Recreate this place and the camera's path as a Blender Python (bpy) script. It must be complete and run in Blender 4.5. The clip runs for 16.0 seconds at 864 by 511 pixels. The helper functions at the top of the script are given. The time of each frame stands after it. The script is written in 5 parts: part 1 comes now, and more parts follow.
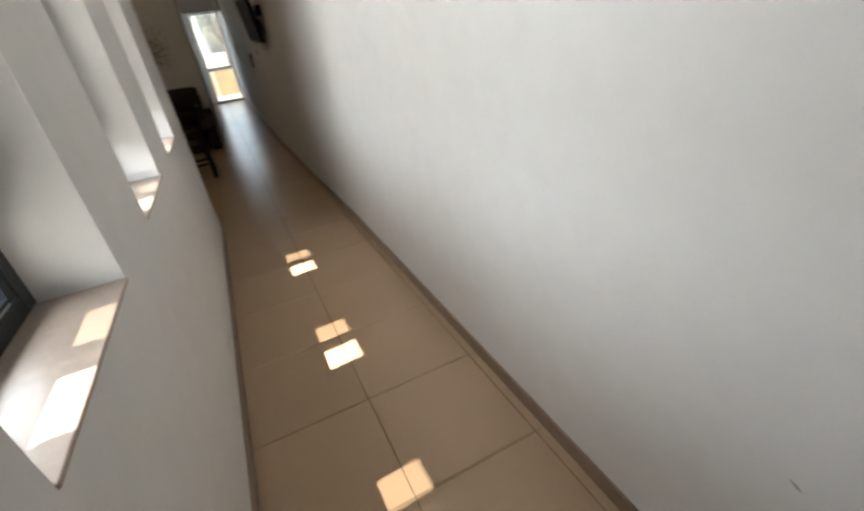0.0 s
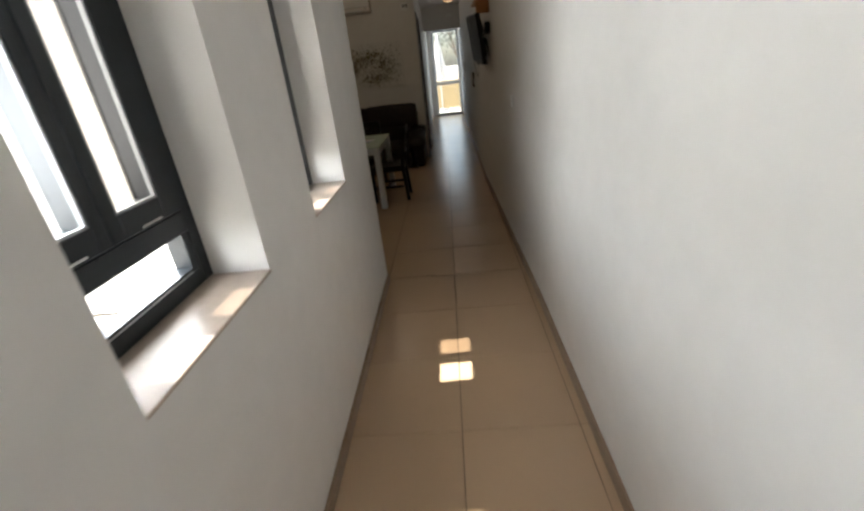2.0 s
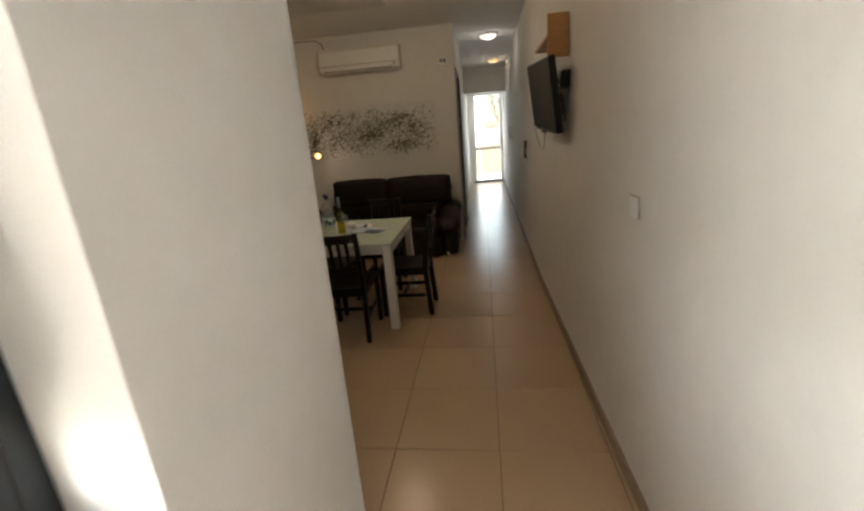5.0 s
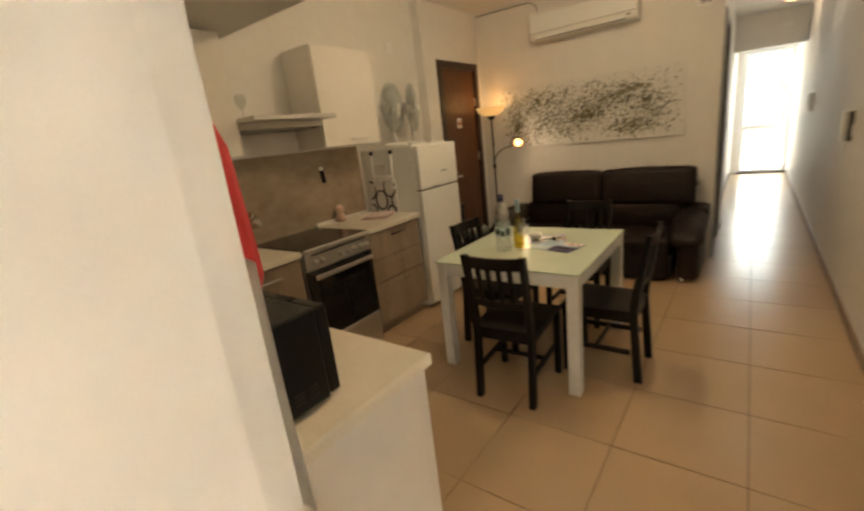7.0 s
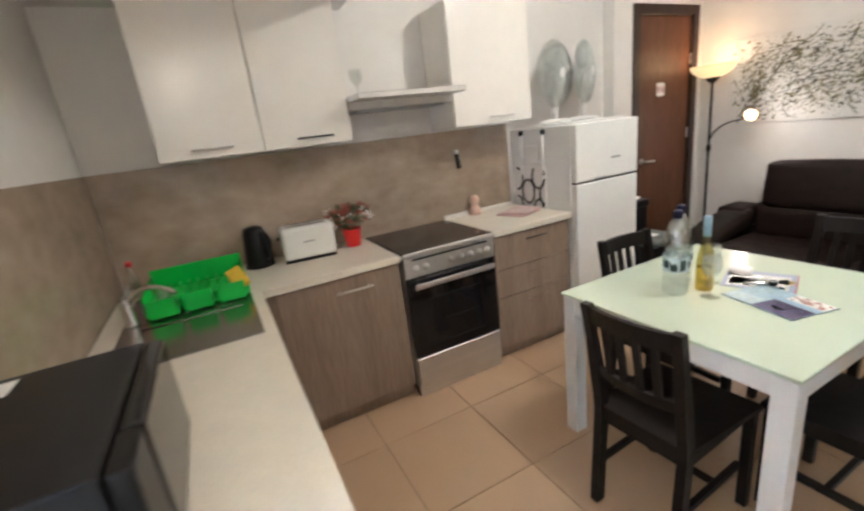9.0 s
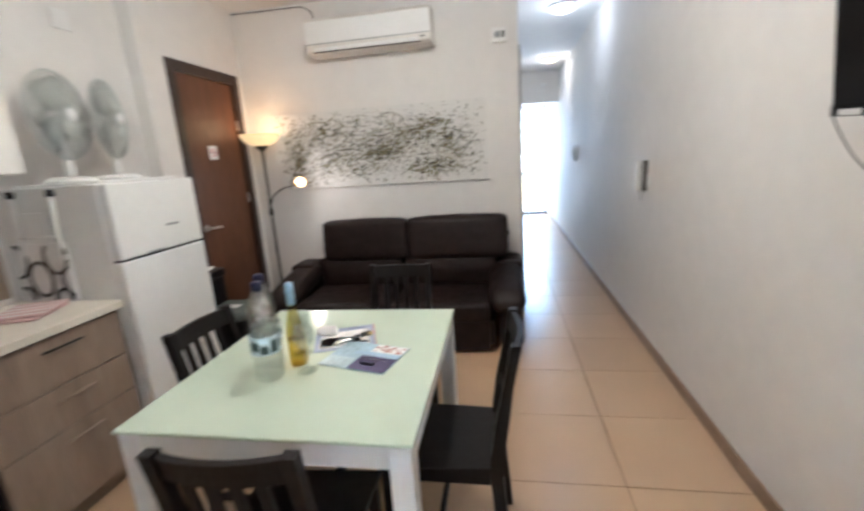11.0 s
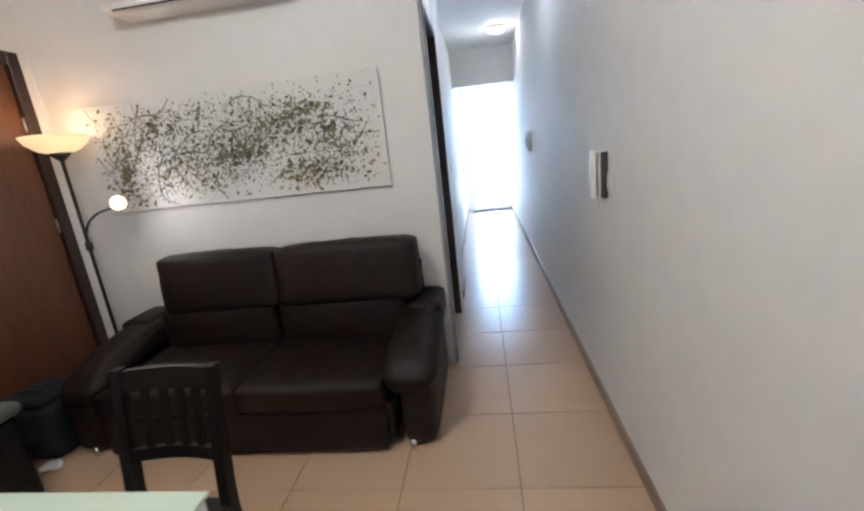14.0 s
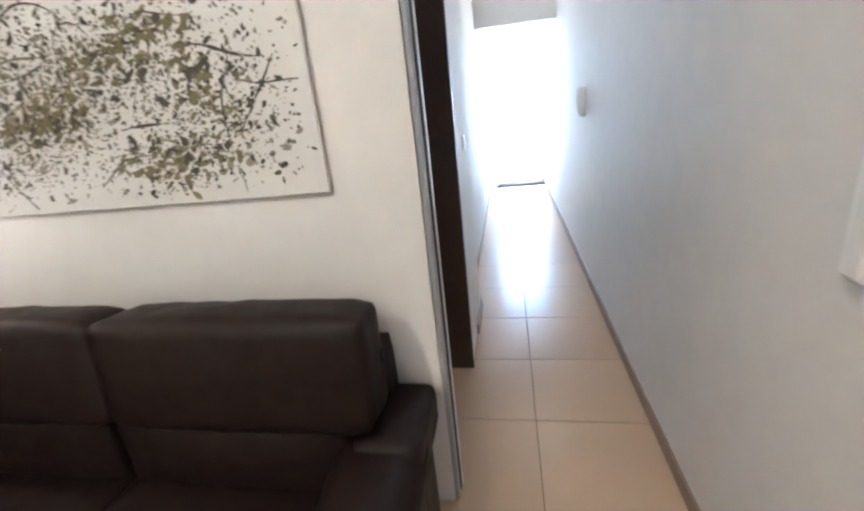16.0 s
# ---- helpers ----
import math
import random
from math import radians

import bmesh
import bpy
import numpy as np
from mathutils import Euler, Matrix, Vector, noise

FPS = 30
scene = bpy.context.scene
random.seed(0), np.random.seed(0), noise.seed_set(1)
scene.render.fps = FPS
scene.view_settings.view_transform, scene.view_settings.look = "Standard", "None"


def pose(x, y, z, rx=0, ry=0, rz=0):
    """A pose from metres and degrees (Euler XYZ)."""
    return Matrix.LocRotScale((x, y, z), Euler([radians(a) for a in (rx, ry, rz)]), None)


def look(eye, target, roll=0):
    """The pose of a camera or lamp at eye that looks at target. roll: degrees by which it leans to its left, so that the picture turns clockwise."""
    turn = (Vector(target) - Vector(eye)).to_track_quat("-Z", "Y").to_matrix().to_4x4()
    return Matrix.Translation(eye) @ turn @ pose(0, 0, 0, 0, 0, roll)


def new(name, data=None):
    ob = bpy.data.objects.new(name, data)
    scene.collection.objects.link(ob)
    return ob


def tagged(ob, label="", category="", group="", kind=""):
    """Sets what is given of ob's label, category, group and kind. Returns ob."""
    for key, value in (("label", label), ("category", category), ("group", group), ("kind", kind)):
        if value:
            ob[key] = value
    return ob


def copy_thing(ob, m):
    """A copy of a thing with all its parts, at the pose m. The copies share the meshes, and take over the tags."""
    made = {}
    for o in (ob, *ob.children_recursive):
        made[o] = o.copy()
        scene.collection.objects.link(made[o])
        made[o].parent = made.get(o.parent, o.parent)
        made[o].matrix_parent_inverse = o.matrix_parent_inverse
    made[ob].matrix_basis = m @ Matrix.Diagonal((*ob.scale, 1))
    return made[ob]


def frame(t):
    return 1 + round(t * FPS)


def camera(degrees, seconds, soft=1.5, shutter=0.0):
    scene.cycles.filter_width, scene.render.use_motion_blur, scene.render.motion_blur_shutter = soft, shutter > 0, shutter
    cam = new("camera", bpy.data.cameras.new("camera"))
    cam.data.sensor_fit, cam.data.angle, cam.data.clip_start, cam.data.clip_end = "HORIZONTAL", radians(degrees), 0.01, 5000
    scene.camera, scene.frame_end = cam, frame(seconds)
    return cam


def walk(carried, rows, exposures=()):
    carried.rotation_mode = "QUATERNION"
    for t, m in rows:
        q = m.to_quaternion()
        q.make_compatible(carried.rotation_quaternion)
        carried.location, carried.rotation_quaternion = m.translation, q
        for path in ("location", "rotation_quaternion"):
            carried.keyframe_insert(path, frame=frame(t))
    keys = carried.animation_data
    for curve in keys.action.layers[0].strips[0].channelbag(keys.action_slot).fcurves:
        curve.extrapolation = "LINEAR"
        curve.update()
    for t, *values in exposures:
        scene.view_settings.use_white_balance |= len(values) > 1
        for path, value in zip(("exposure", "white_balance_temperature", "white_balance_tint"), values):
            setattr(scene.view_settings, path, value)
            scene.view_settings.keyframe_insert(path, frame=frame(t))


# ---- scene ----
cam = camera(91.0, 16.0, soft=2.4, shutter=0.5)
PATH = [
    (0, (1.424, 0.576, 1.48), (2.091, 2.197, 0.518), -7.9),
    (0.5, (1.516, 0.804, 1.485), (1.863, 2.534, 0.544), -8.0),
    (1, (1.645, 1.086, 1.51), (1.707, 2.855, 0.579), -7.6),
    (1.5, (1.692, 1.343, 1.501), (1.621, 3.126, 0.598), -7.1),
    (2, (1.668, 1.643, 1.539), (1.537, 3.465, 0.725), -6.5),
    (2.5, (1.697, 1.899, 1.541), (1.507, 3.758, 0.83), -5.5),
    (3, (1.741, 2.163, 1.565), (1.52, 4.049, 0.937), -5.0),
    (3.5, (1.68, 2.481, 1.565), (1.486, 4.383, 0.978), -4.5),
    (3.7, (1.648, 2.607, 1.579), (1.458, 4.513, 1.006), -4.6),
    (5.8, (1.589, 3.906, 1.513), (1.115, 5.772, 0.973), -4.8),
    (6, (1.593, 4.019, 1.496), (1.006, 5.855, 0.965), -5.0),
    (6.5, (1.592, 4.259, 1.529), (0.67, 5.956, 1.008), -5.5),
    (7, (1.518, 4.459, 1.522), (0.347, 5.992, 0.992), -6.6),
    (7.5, (1.426, 4.691, 1.556), (-0.009, 5.982, 1.033), -8.2),
    (8, (1.417, 4.897, 1.559), (-0.336, 5.683, 1.004), -8.1),
    (8.2, (1.418, 4.979, 1.548), (-0.396, 5.602, 0.983), -7.7),
    (10.3, (1.107, 5.513, 1.535), (0.088, 7.161, 1.038), -5.0),
    (10.5, (1.105, 5.541, 1.515), (0.272, 7.295, 1.034), -4.8),
    (11, (1.1, 5.618, 1.487), (0.766, 7.539, 1.042), -3.9),
    (11.5, (1.167, 5.713, 1.491), (1.296, 7.666, 1.083), -3.9),
    (12, (1.259, 5.835, 1.488), (1.634, 7.771, 1.149), -4.8),
    (12.5, (1.376, 6.014, 1.497), (1.61, 7.981, 1.226), -5.3),
    (13, (1.485, 6.214, 1.494), (1.452, 8.185, 1.153), -6.1),
    (13.5, (1.533, 6.556, 1.51), (1.367, 8.506, 1.099), -6.7),
    (14, (1.546, 6.837, 1.476), (1.289, 8.759, 0.987), -6.5),
    (14.5, (1.587, 7.187, 1.489), (1.283, 9.085, 0.937), -6.6),
    (15, (1.575, 7.527, 1.469), (1.258, 9.409, 0.873), -6.8),
    (15.5, (1.521, 7.897, 1.493), (1.186, 9.766, 0.864), -6.5),
    (16, (1.533, 8.251, 1.488), (1.162, 10.107, 0.84), -6.3),
]
EXPOSURES = [
    (0, 2.08, 6500, 10), (1.5, 1.94, 6550, 10), (2.5, 1.98, 6550, 10), (3.7, 2.12, 6700, 10), (5.8, 3.75, 7400, 10), (6.5, 4.05, 7900, 10), (7.0, 4.22, 8250, 10), (7.5, 4.65, 8000, 8), (8.0, 5.3, 6500, 10),
    (10.3, 5.26, 5000, 10), (11.0, 5.1, 5080, 10), (12.5, 5.02, 4930, 10), (13.5, 4.91, 4930, 10), (14.5, 5.12, 4960, 10), (15.5, 5.33, 4980, 10), (16, 5.49, 5200, 10),
]
walk(cam, [(t, look(eye, target, roll)) for t, eye, target, roll in PATH], EXPOSURES)

# ---- light ----
world = bpy.data.worlds.new("sky")
scene.world = world
world.use_nodes = True
_n = world.node_tree.nodes
_sky = _n.new("ShaderNodeTexSky")
_sky.sky_type, _sky.sun_disc = "NISHITA", False
_sky.sun_elevation, _sky.sun_rotation = radians(67.5), radians(-87)
_sky.air_density, _sky.dust_density = 1.0, 2.0
world.node_tree.links.new(_sky.outputs[0], _n["Background"].inputs[0])
_n["Background"].inputs[1].default_value = 0.09

SUN_WAY = Vector((1.0, 0.045, -2.42))
sun = new("sun", bpy.data.lights.new("sun", "SUN"))
sun.data.energy, sun.data.angle, sun.data.color = 5.0, radians(0.5), (1.0, 0.97, 0.92)
sun.matrix_world = look((-8, 2, 20), Vector((-8, 2, 20)) + SUN_WAY)


def area_lamp(name, m, sx, sy, watts, colour):
    lamp = new(name, bpy.data.lights.new(name, "AREA"))
    lamp.data.shape, lamp.data.size, lamp.data.size_y = "RECTANGLE", sx, sy
    lamp.data.energy, lamp.data.color = watts, colour
    lamp.matrix_world = m
    return lamp


def point_lamp(name, place, watts, colour, radius):
    lamp = new(name, bpy.data.lights.new(name, "POINT"))
    lamp.data.energy, lamp.data.color, lamp.data.shadow_soft_size = watts, colour, radius
    lamp.location = place
    return lamp


WINDOWS = ((1.115, 0.617), (2.205, 0.597), (3.314, 0.577))
for wy, ww in WINDOWS:
    area_lamp("window_skylight", look((0.25, wy + 0.31, 1.80), (1.5, wy + 0.31, 1.12)), 1.0, 1.5, 30, (0.88, 0.93, 1.0))
area_lamp("terrace_skylight", look((1.76, 16.6, 1.3), (1.76, 10, 1.1)), 0.8, 2.2, 3.0, (0.62, 0.80, 1.0))

# ---- materials ----
def material(name, colour, rough=0.6, metal=0.0, vary=0.08, grain=30.0, bump=0.1, fine=400.0, stretch=(1, 1, 1), tint=None, coat=0.0, per_piece=0.0, spec=0.5):
    """Principled surface with large stains, fine grain and bump at real-world size."""
    m = bpy.data.materials.new(name)
    m.use_nodes = True
    nt = m.node_tree
    b = nt.nodes["Principled BSDF"]
    tc = nt.nodes.new("ShaderNodeTexCoord")
    mp = nt.nodes.new("ShaderNodeMapping")
    mp.inputs["Scale"].default_value = stretch
    nt.links.new(tc.outputs["Object"], mp.inputs[0])
    large = nt.nodes.new("ShaderNodeTexNoise")
    large.inputs["Scale"].default_value, large.inputs["Detail"].default_value = grain / 12.0, 5
    small = nt.nodes.new("ShaderNodeTexNoise")
    small.inputs["Scale"].default_value, small.inputs["Detail"].default_value = grain, 8
    for n in (large, small):
        nt.links.new(mp.outputs[0], n.inputs["Vector"])
    both = nt.nodes.new("ShaderNodeMath")
    both.operation = "ADD"
    nt.links.new(large.outputs["Fac"], both.inputs[0])
    nt.links.new(small.outputs["Fac"], both.inputs[1])
    ramp = nt.nodes.new("ShaderNodeMapRange")
    ramp.inputs["From Min"].default_value, ramp.inputs["From Max"].default_value = 0.6, 1.4
    nt.links.new(both.outputs[0], ramp.inputs[0])
    mix = nt.nodes.new("ShaderNodeMix")
    mix.data_type = "RGBA"
    c2 = tint or tuple(c * (1 - 2.5 * vary) for c in colour)
    mix.inputs["A"].default_value = (*[min(1, c * (1 + vary)) for c in colour], 1)
    mix.inputs["B"].default_value = (*c2, 1)
    nt.links.new(ramp.outputs[0], mix.inputs["Factor"])
    out = mix.outputs["Result"]
    if per_piece:
        info = nt.nodes.new("ShaderNodeObjectInfo")
        pr = nt.nodes.new("ShaderNodeMapRange")
        pr.inputs["To Min"].default_value, pr.inputs["To Max"].default_value = 1 - per_piece, 1 + per_piece
        nt.links.new(info.outputs["Random"], pr.inputs[0])
        hsv = nt.nodes.new("ShaderNodeHueSaturation")
        nt.links.new(pr.outputs[0], hsv.inputs["Value"])
        nt.links.new(out, hsv.inputs["Color"])
        out = hsv.outputs[0]
    nt.links.new(out, b.inputs["Base Color"])
    rr = nt.nodes.new("ShaderNodeMapRange")
    rr.inputs["To Min"].default_value, rr.inputs["To Max"].default_value = max(0.02, rough - 0.6 * vary), min(1, rough + 0.8 * vary)
    nt.links.new(small.outputs["Fac"], rr.inputs[0])
    nt.links.new(rr.outputs[0], b.inputs["Roughness"])
    b.inputs["Metallic"].default_value = metal
    b.inputs["Specular IOR Level"].default_value = spec
    b.inputs["Coat Weight"].default_value = coat
    if bump:
        fn = nt.nodes.new("ShaderNodeTexNoise")
        fn.inputs["Scale"].default_value, fn.inputs["Detail"].default_value = fine, 4
        nt.links.new(mp.outputs[0], fn.inputs["Vector"])
        bp = nt.nodes.new("ShaderNodeBump")
        bp.inputs["Strength"].default_value, bp.inputs["Distance"].default_value = bump, 0.002
        nt.links.new(fn.outputs["Fac"], bp.inputs["Height"])
        nt.links.new(bp.outputs[0], b.inputs["Normal"])
    return m


def clear_glass(name, tint, gloss=0.08):
    m = bpy.data.materials.new(name)
    m.use_nodes = True
    nt = m.node_tree
    nt.nodes.remove(nt.nodes["Principled BSDF"])
    t = nt.nodes.new("ShaderNodeBsdfTransparent")
    t.inputs[0].default_value = (*tint, 1)
    g = nt.nodes.new("ShaderNodeBsdfGlossy")
    g.inputs["Roughness"].default_value = 0.02
    mx = nt.nodes.new("ShaderNodeMixShader")
    mx.inputs[0].default_value = gloss
    nt.links.new(t.outputs[0], mx.inputs[1])
    nt.links.new(g.outputs[0], mx.inputs[2])
    nt.links.new(mx.outputs[0], nt.nodes["Material Output"].inputs[0])
    return m


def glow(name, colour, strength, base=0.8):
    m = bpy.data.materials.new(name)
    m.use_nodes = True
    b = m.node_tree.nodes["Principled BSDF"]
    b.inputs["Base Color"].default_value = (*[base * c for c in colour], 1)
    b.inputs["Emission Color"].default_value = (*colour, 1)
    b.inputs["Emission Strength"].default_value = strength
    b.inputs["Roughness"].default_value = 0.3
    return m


PLASTER = material("white plaster", (0.74, 0.72, 0.69), 0.7, vary=0.025, grain=9, bump=0.12, fine=220)
CEILING_PAINT = material("ceiling paint", (0.76, 0.75, 0.73), 0.8, vary=0.02, grain=8, bump=0.08, fine=250)
TILE = material("beige porcelain tile", (0.52, 0.368, 0.235), 0.23, vary=0.012, grain=3, bump=0.03, fine=60, per_piece=0.03, spec=0.32)
GROUT = material("brown grout", (0.183, 0.132, 0.085), 0.9, vary=0.15, grain=60)
SKIRT = material("beige skirting tile", (0.30, 0.21, 0.14), 0.6, vary=0.07, grain=26, bump=0.03)
SILL = material("pinkish stone sill tile", (0.45, 0.36, 0.29), 0.35, vary=0.06, grain=40, bump=0.05)
ALU = material("dark grey painted aluminium", (0.012, 0.016, 0.020), 0.3, vary=0.12, grain=80, bump=0.02, spec=0.4)
RUBBER = material("black rubber seal", (0.015, 0.015, 0.015), 0.7)
GLASS = clear_glass("window glass", (0.97, 0.98, 0.97))
# tint added to weaken the sun patch thrown through the far pane
GLASS_WARM = clear_glass("tinted window glass", (0.58, 0.56, 0.53))
WHITE_PVC = material("white door frame", (0.75, 0.76, 0.77), 0.35, vary=0.02, grain=20, bump=0.02)
DOOR_WOOD = material("reddish brown door veneer", (0.115, 0.042, 0.015), 0.5, vary=0.2, grain=14, bump=0.06, fine=90, stretch=(8, 8, 0.7))
DARK_WOOD = material("dark brown frame wood", (0.035, 0.016, 0.010), 0.4, vary=0.2, grain=16, stretch=(8, 8, 0.8))
WHITE_LACQUER = material("cream white cabinet laminate", (0.80, 0.77, 0.72), 0.22, vary=0.02, grain=10, bump=0.01)
GREY_OAK = material("grey-brown oak laminate", (0.30, 0.225, 0.165), 0.5, vary=0.16, grain=18, bump=0.08, fine=150, stretch=(6, 6, 0.5))
WORKTOP = material("cream speckled worktop", (0.74, 0.69, 0.59), 0.4, vary=0.035, grain=120, bump=0.03)
SPLASH = material("brown stone-look splashback", (0.40, 0.325, 0.25), 0.17, vary=0.2, grain=7, bump=0.015, stretch=(1, 1, 1.5), tint=(0.25, 0.19, 0.135))
STEEL = material("brushed steel", (0.62, 0.60, 0.57), 0.42, metal=0.85, vary=0.05, grain=40, bump=0.03, stretch=(1, 1, 12))
CHROME = material("chrome", (0.75, 0.75, 0.75), 0.1, metal=1.0, vary=0.02, bump=0)
BLACK_GLASS = material("black glass", (0.008, 0.008, 0.009), 0.06, vary=0.05, bump=0, spec=0.6)
SCREEN = material("matt black screen", (0.006, 0.006, 0.007), 0.16, vary=0.05, bump=0, spec=0.12)
MICRO_BLACK = material("black lacquered steel", (0.0045, 0.005, 0.007), 0.3, vary=0.02, grain=20, bump=0.01, spec=0.3)
SINK_STEEL = material("polished sink steel", (0.42, 0.41, 0.39), 0.2, metal=1.0, vary=0.08, grain=40, bump=0.01)
BLACK_PLASTIC = material("black plastic", (0.007, 0.007, 0.008), 0.35, vary=0.1, grain=60, bump=0.05, spec=0.3)
WHITE_PLASTIC = material("white plastic", (0.78, 0.78, 0.76), 0.35, vary=0.02, bump=0.02)
GREY_PLASTIC = material("grey plastic", (0.32, 0.33, 0.34), 0.4, vary=0.04, bump=0.02)
CHAIR_WOOD = material("black-brown stained wood", (0.008, 0.006, 0.0055), 0.42, vary=0.2, grain=30, bump=0.08, stretch=(4, 4, 1), spec=0.25)
LEATHER = material("dark brown leather", (0.0165, 0.0094, 0.0076), 0.48, vary=0.2, grain=14, bump=0.4, fine=260, spec=0.25)
TABLE_WHITE = material("white painted metal", (0.72, 0.73, 0.72), 0.3, vary=0.02, bump=0.01)
TABLE_GLASS = material("pale green frosted glass", (0.60, 0.70, 0.57), 0.17, vary=0.02, grain=8, bump=0, spec=0.6)
STONE_YELLOW = material("yellow limestone", (0.62, 0.48, 0.26), 0.8, vary=0.12, grain=20, bump=0.2)
# emits light of its own, standing in for a sunlit yard
YARD_GLOW = glow("white yard render with added glow", (1.0, 0.98, 0.94), 1.0)
TERRACE = material("pale terrace tile", (0.5, 0.46, 0.4), 0.7, vary=0.08, grain=20)


# ---- mesh helpers ----
def box(bm, x0, x1, y0, y1, z0, z1, bevel=0.0, m=None, seg=1):
    vs = [bm.verts.new(v) for v in ((x0, y0, z0), (x1, y0, z0), (x1, y1, z0), (x0, y1, z0), (x0, y0, z1), (x1, y0, z1), (x1, y1, z1), (x0, y1, z1))]
    fs = [bm.faces.new([vs[i] for i in q]) for q in ((3, 2, 1, 0), (4, 5, 6, 7), (0, 1, 5, 4), (1, 2, 6, 5), (2, 3, 7, 6), (3, 0, 4, 7))]
    if bevel:
        es = list({e for f in fs for e in f.edges})
        r = bmesh.ops.bevel(bm, geom=es, offset=bevel, segments=seg, affect="EDGES", profile=0.5)
        vs = list({v for f in r["faces"] for v in f.verts} | {v for v in vs if v.is_valid})
    if m is not None:
        bmesh.ops.transform(bm, matrix=m, verts=vs)
    return bm


def slab(x0, x1, y0, y1, z0, z1, bevel=0.0, m=None, seg=1):
    return box(bmesh.new(), x0, x1, y0, y1, z0, z1, bevel, m, seg)


def lathe(bm, profile, n=20, m=None, cap=True):
    rings = []
    for r, z in profile:
        rings.append([bm.verts.new((r * math.cos(2 * math.pi * i / n), r * math.sin(2 * math.pi * i / n), z)) for i in range(n)])
    fs = []
    for a, b in zip(rings, rings[1:]):
        for i in range(n):
            fs.append(bm.faces.new((a[i], a[(i + 1) % n], b[(i + 1) % n], b[i])))
    if cap:
        fs += [bm.faces.new(rings[0][::-1]), bm.faces.new(rings[-1])]
    for f in fs:
        f.smooth = True
    if m is not None:
        bmesh.ops.transform(bm, matrix=m, verts=[v for r in rings for v in r])
    return bm


def tube(bm, points, r, n=10, ends=None):
    pts = [Vector(p) for p in points]
    rings = []
    up = Vector((0.31, 0.23, 0.92))
    for i, p in enumerate(pts):
        d = (pts[min(i + 1, len(pts) - 1)] - pts[max(i - 1, 0)]).normalized()
        a = d.cross(up)
        a = (a if a.length > 0.05 else d.cross(Vector((1, 0, 0)))).normalized()
        b = d.cross(a)
        rad = r[i] if isinstance(r, (list, tuple)) else r
        rings.append([bm.verts.new(p + rad * (math.cos(2 * math.pi * k / n) * a + math.sin(2 * math.pi * k / n) * b)) for k in range(n)])
    for a, b in zip(rings, rings[1:]):
        for i in range(n):
            f = bm.faces.new((a[i], a[(i + 1) % n], b[(i + 1) % n], b[i]))
            f.smooth = True
    bm.faces.new(rings[0][::-1])
    bm.faces.new(rings[-1])
    return bm


def arc(p0, p1, p2, n=12):
    """Quadratic curve from p0 to p2, drawn towards p1."""
    a, b, c = Vector(p0), Vector(p1), Vector(p2)
    return [a * (1 - t) ** 2 + b * 2 * t * (1 - t) + c * t * t for t in (i / n for i in range(n + 1))]


def finish(name, bm, mat, smooth_angle=None):
    bmesh.ops.recalc_face_normals(bm, faces=bm.faces)
    me = bpy.data.meshes.new(name)
    bm.to_mesh(me)
    bm.free()
    me.materials.append(mat)
    return new(name, me)


def thing(name, label, category, group="", at=None):
    """An empty at a thing's base, which parents its parts."""
    e = new(name)
    e.empty_display_size = 0.1
    if at is not None:
        e.matrix_world = at
    return tagged(e, label, category, group)


def part(name, bm, mat, parent, label=""):
    ob = finish(name, bm, mat)
    ob.parent = parent
    return tagged(ob, label)


def solid(name, bm, mat, label, category, group="", at=None):
    """A thing of one mesh."""
    ob = finish(name, bm, mat)
    if at is not None:
        ob.matrix_world = at
    return tagged(ob, label, category, group)


def setting(name, bm, mat, label="", category=""):
    return tagged(finish(name, bm, mat), label, category or name.split("_")[0], kind="structure")


CANVAS = material("white primed canvas", (0.70, 0.69, 0.66), 0.65, vary=0.02, grain=24, bump=0.2, fine=900)
PAINT_OLIVE = material("flung olive paint", (0.20, 0.175, 0.085), 0.5, vary=0.2, grain=60)
PAINT_DARK = material("flung dark grey paint", (0.075, 0.068, 0.05), 0.5, vary=0.2, grain=60)
PAINT_GREY = material("flung warm grey paint", (0.33, 0.30, 0.23), 0.55, vary=0.15, grain=60)
GREEN_PLASTIC = material("bright green plastic", (0.03, 0.48, 0.05), 0.35, vary=0.05, bump=0.02)
YELLOW_SPONGE = material("yellow sponge", (0.75, 0.5, 0.04), 0.9, vary=0.1, grain=80, bump=0.4)
BIN_GREY = material("grey-green plastic", (0.10, 0.12, 0.11), 0.45, vary=0.1, grain=50, bump=0.05)
RED_CLOTH = material("red cloth", (0.55, 0.02, 0.025), 0.8, vary=0.08, grain=60, bump=0.2)
CREAM_CLOTH = material("cream cotton", (0.72, 0.63, 0.50), 0.85, vary=0.06, grain=60, bump=0.25)
WHITE_CLOTH = material("white cotton", (0.8, 0.79, 0.78), 0.85, vary=0.04, grain=60, bump=0.25)
BLACK_CLOTH = material("black cotton", (0.02, 0.022, 0.028), 0.85, vary=0.1, grain=60, bump=0.25)
PINK_CLOTH = material("pink checked cotton", (0.74, 0.50, 0.48), 0.85, vary=0.18, grain=90, bump=0.25)
RED_POT = material("red plastic pot", (0.6, 0.015, 0.012), 0.35, vary=0.05)
LEAF = material("green leaves", (0.06, 0.11, 0.035), 0.5, vary=0.3, grain=40)
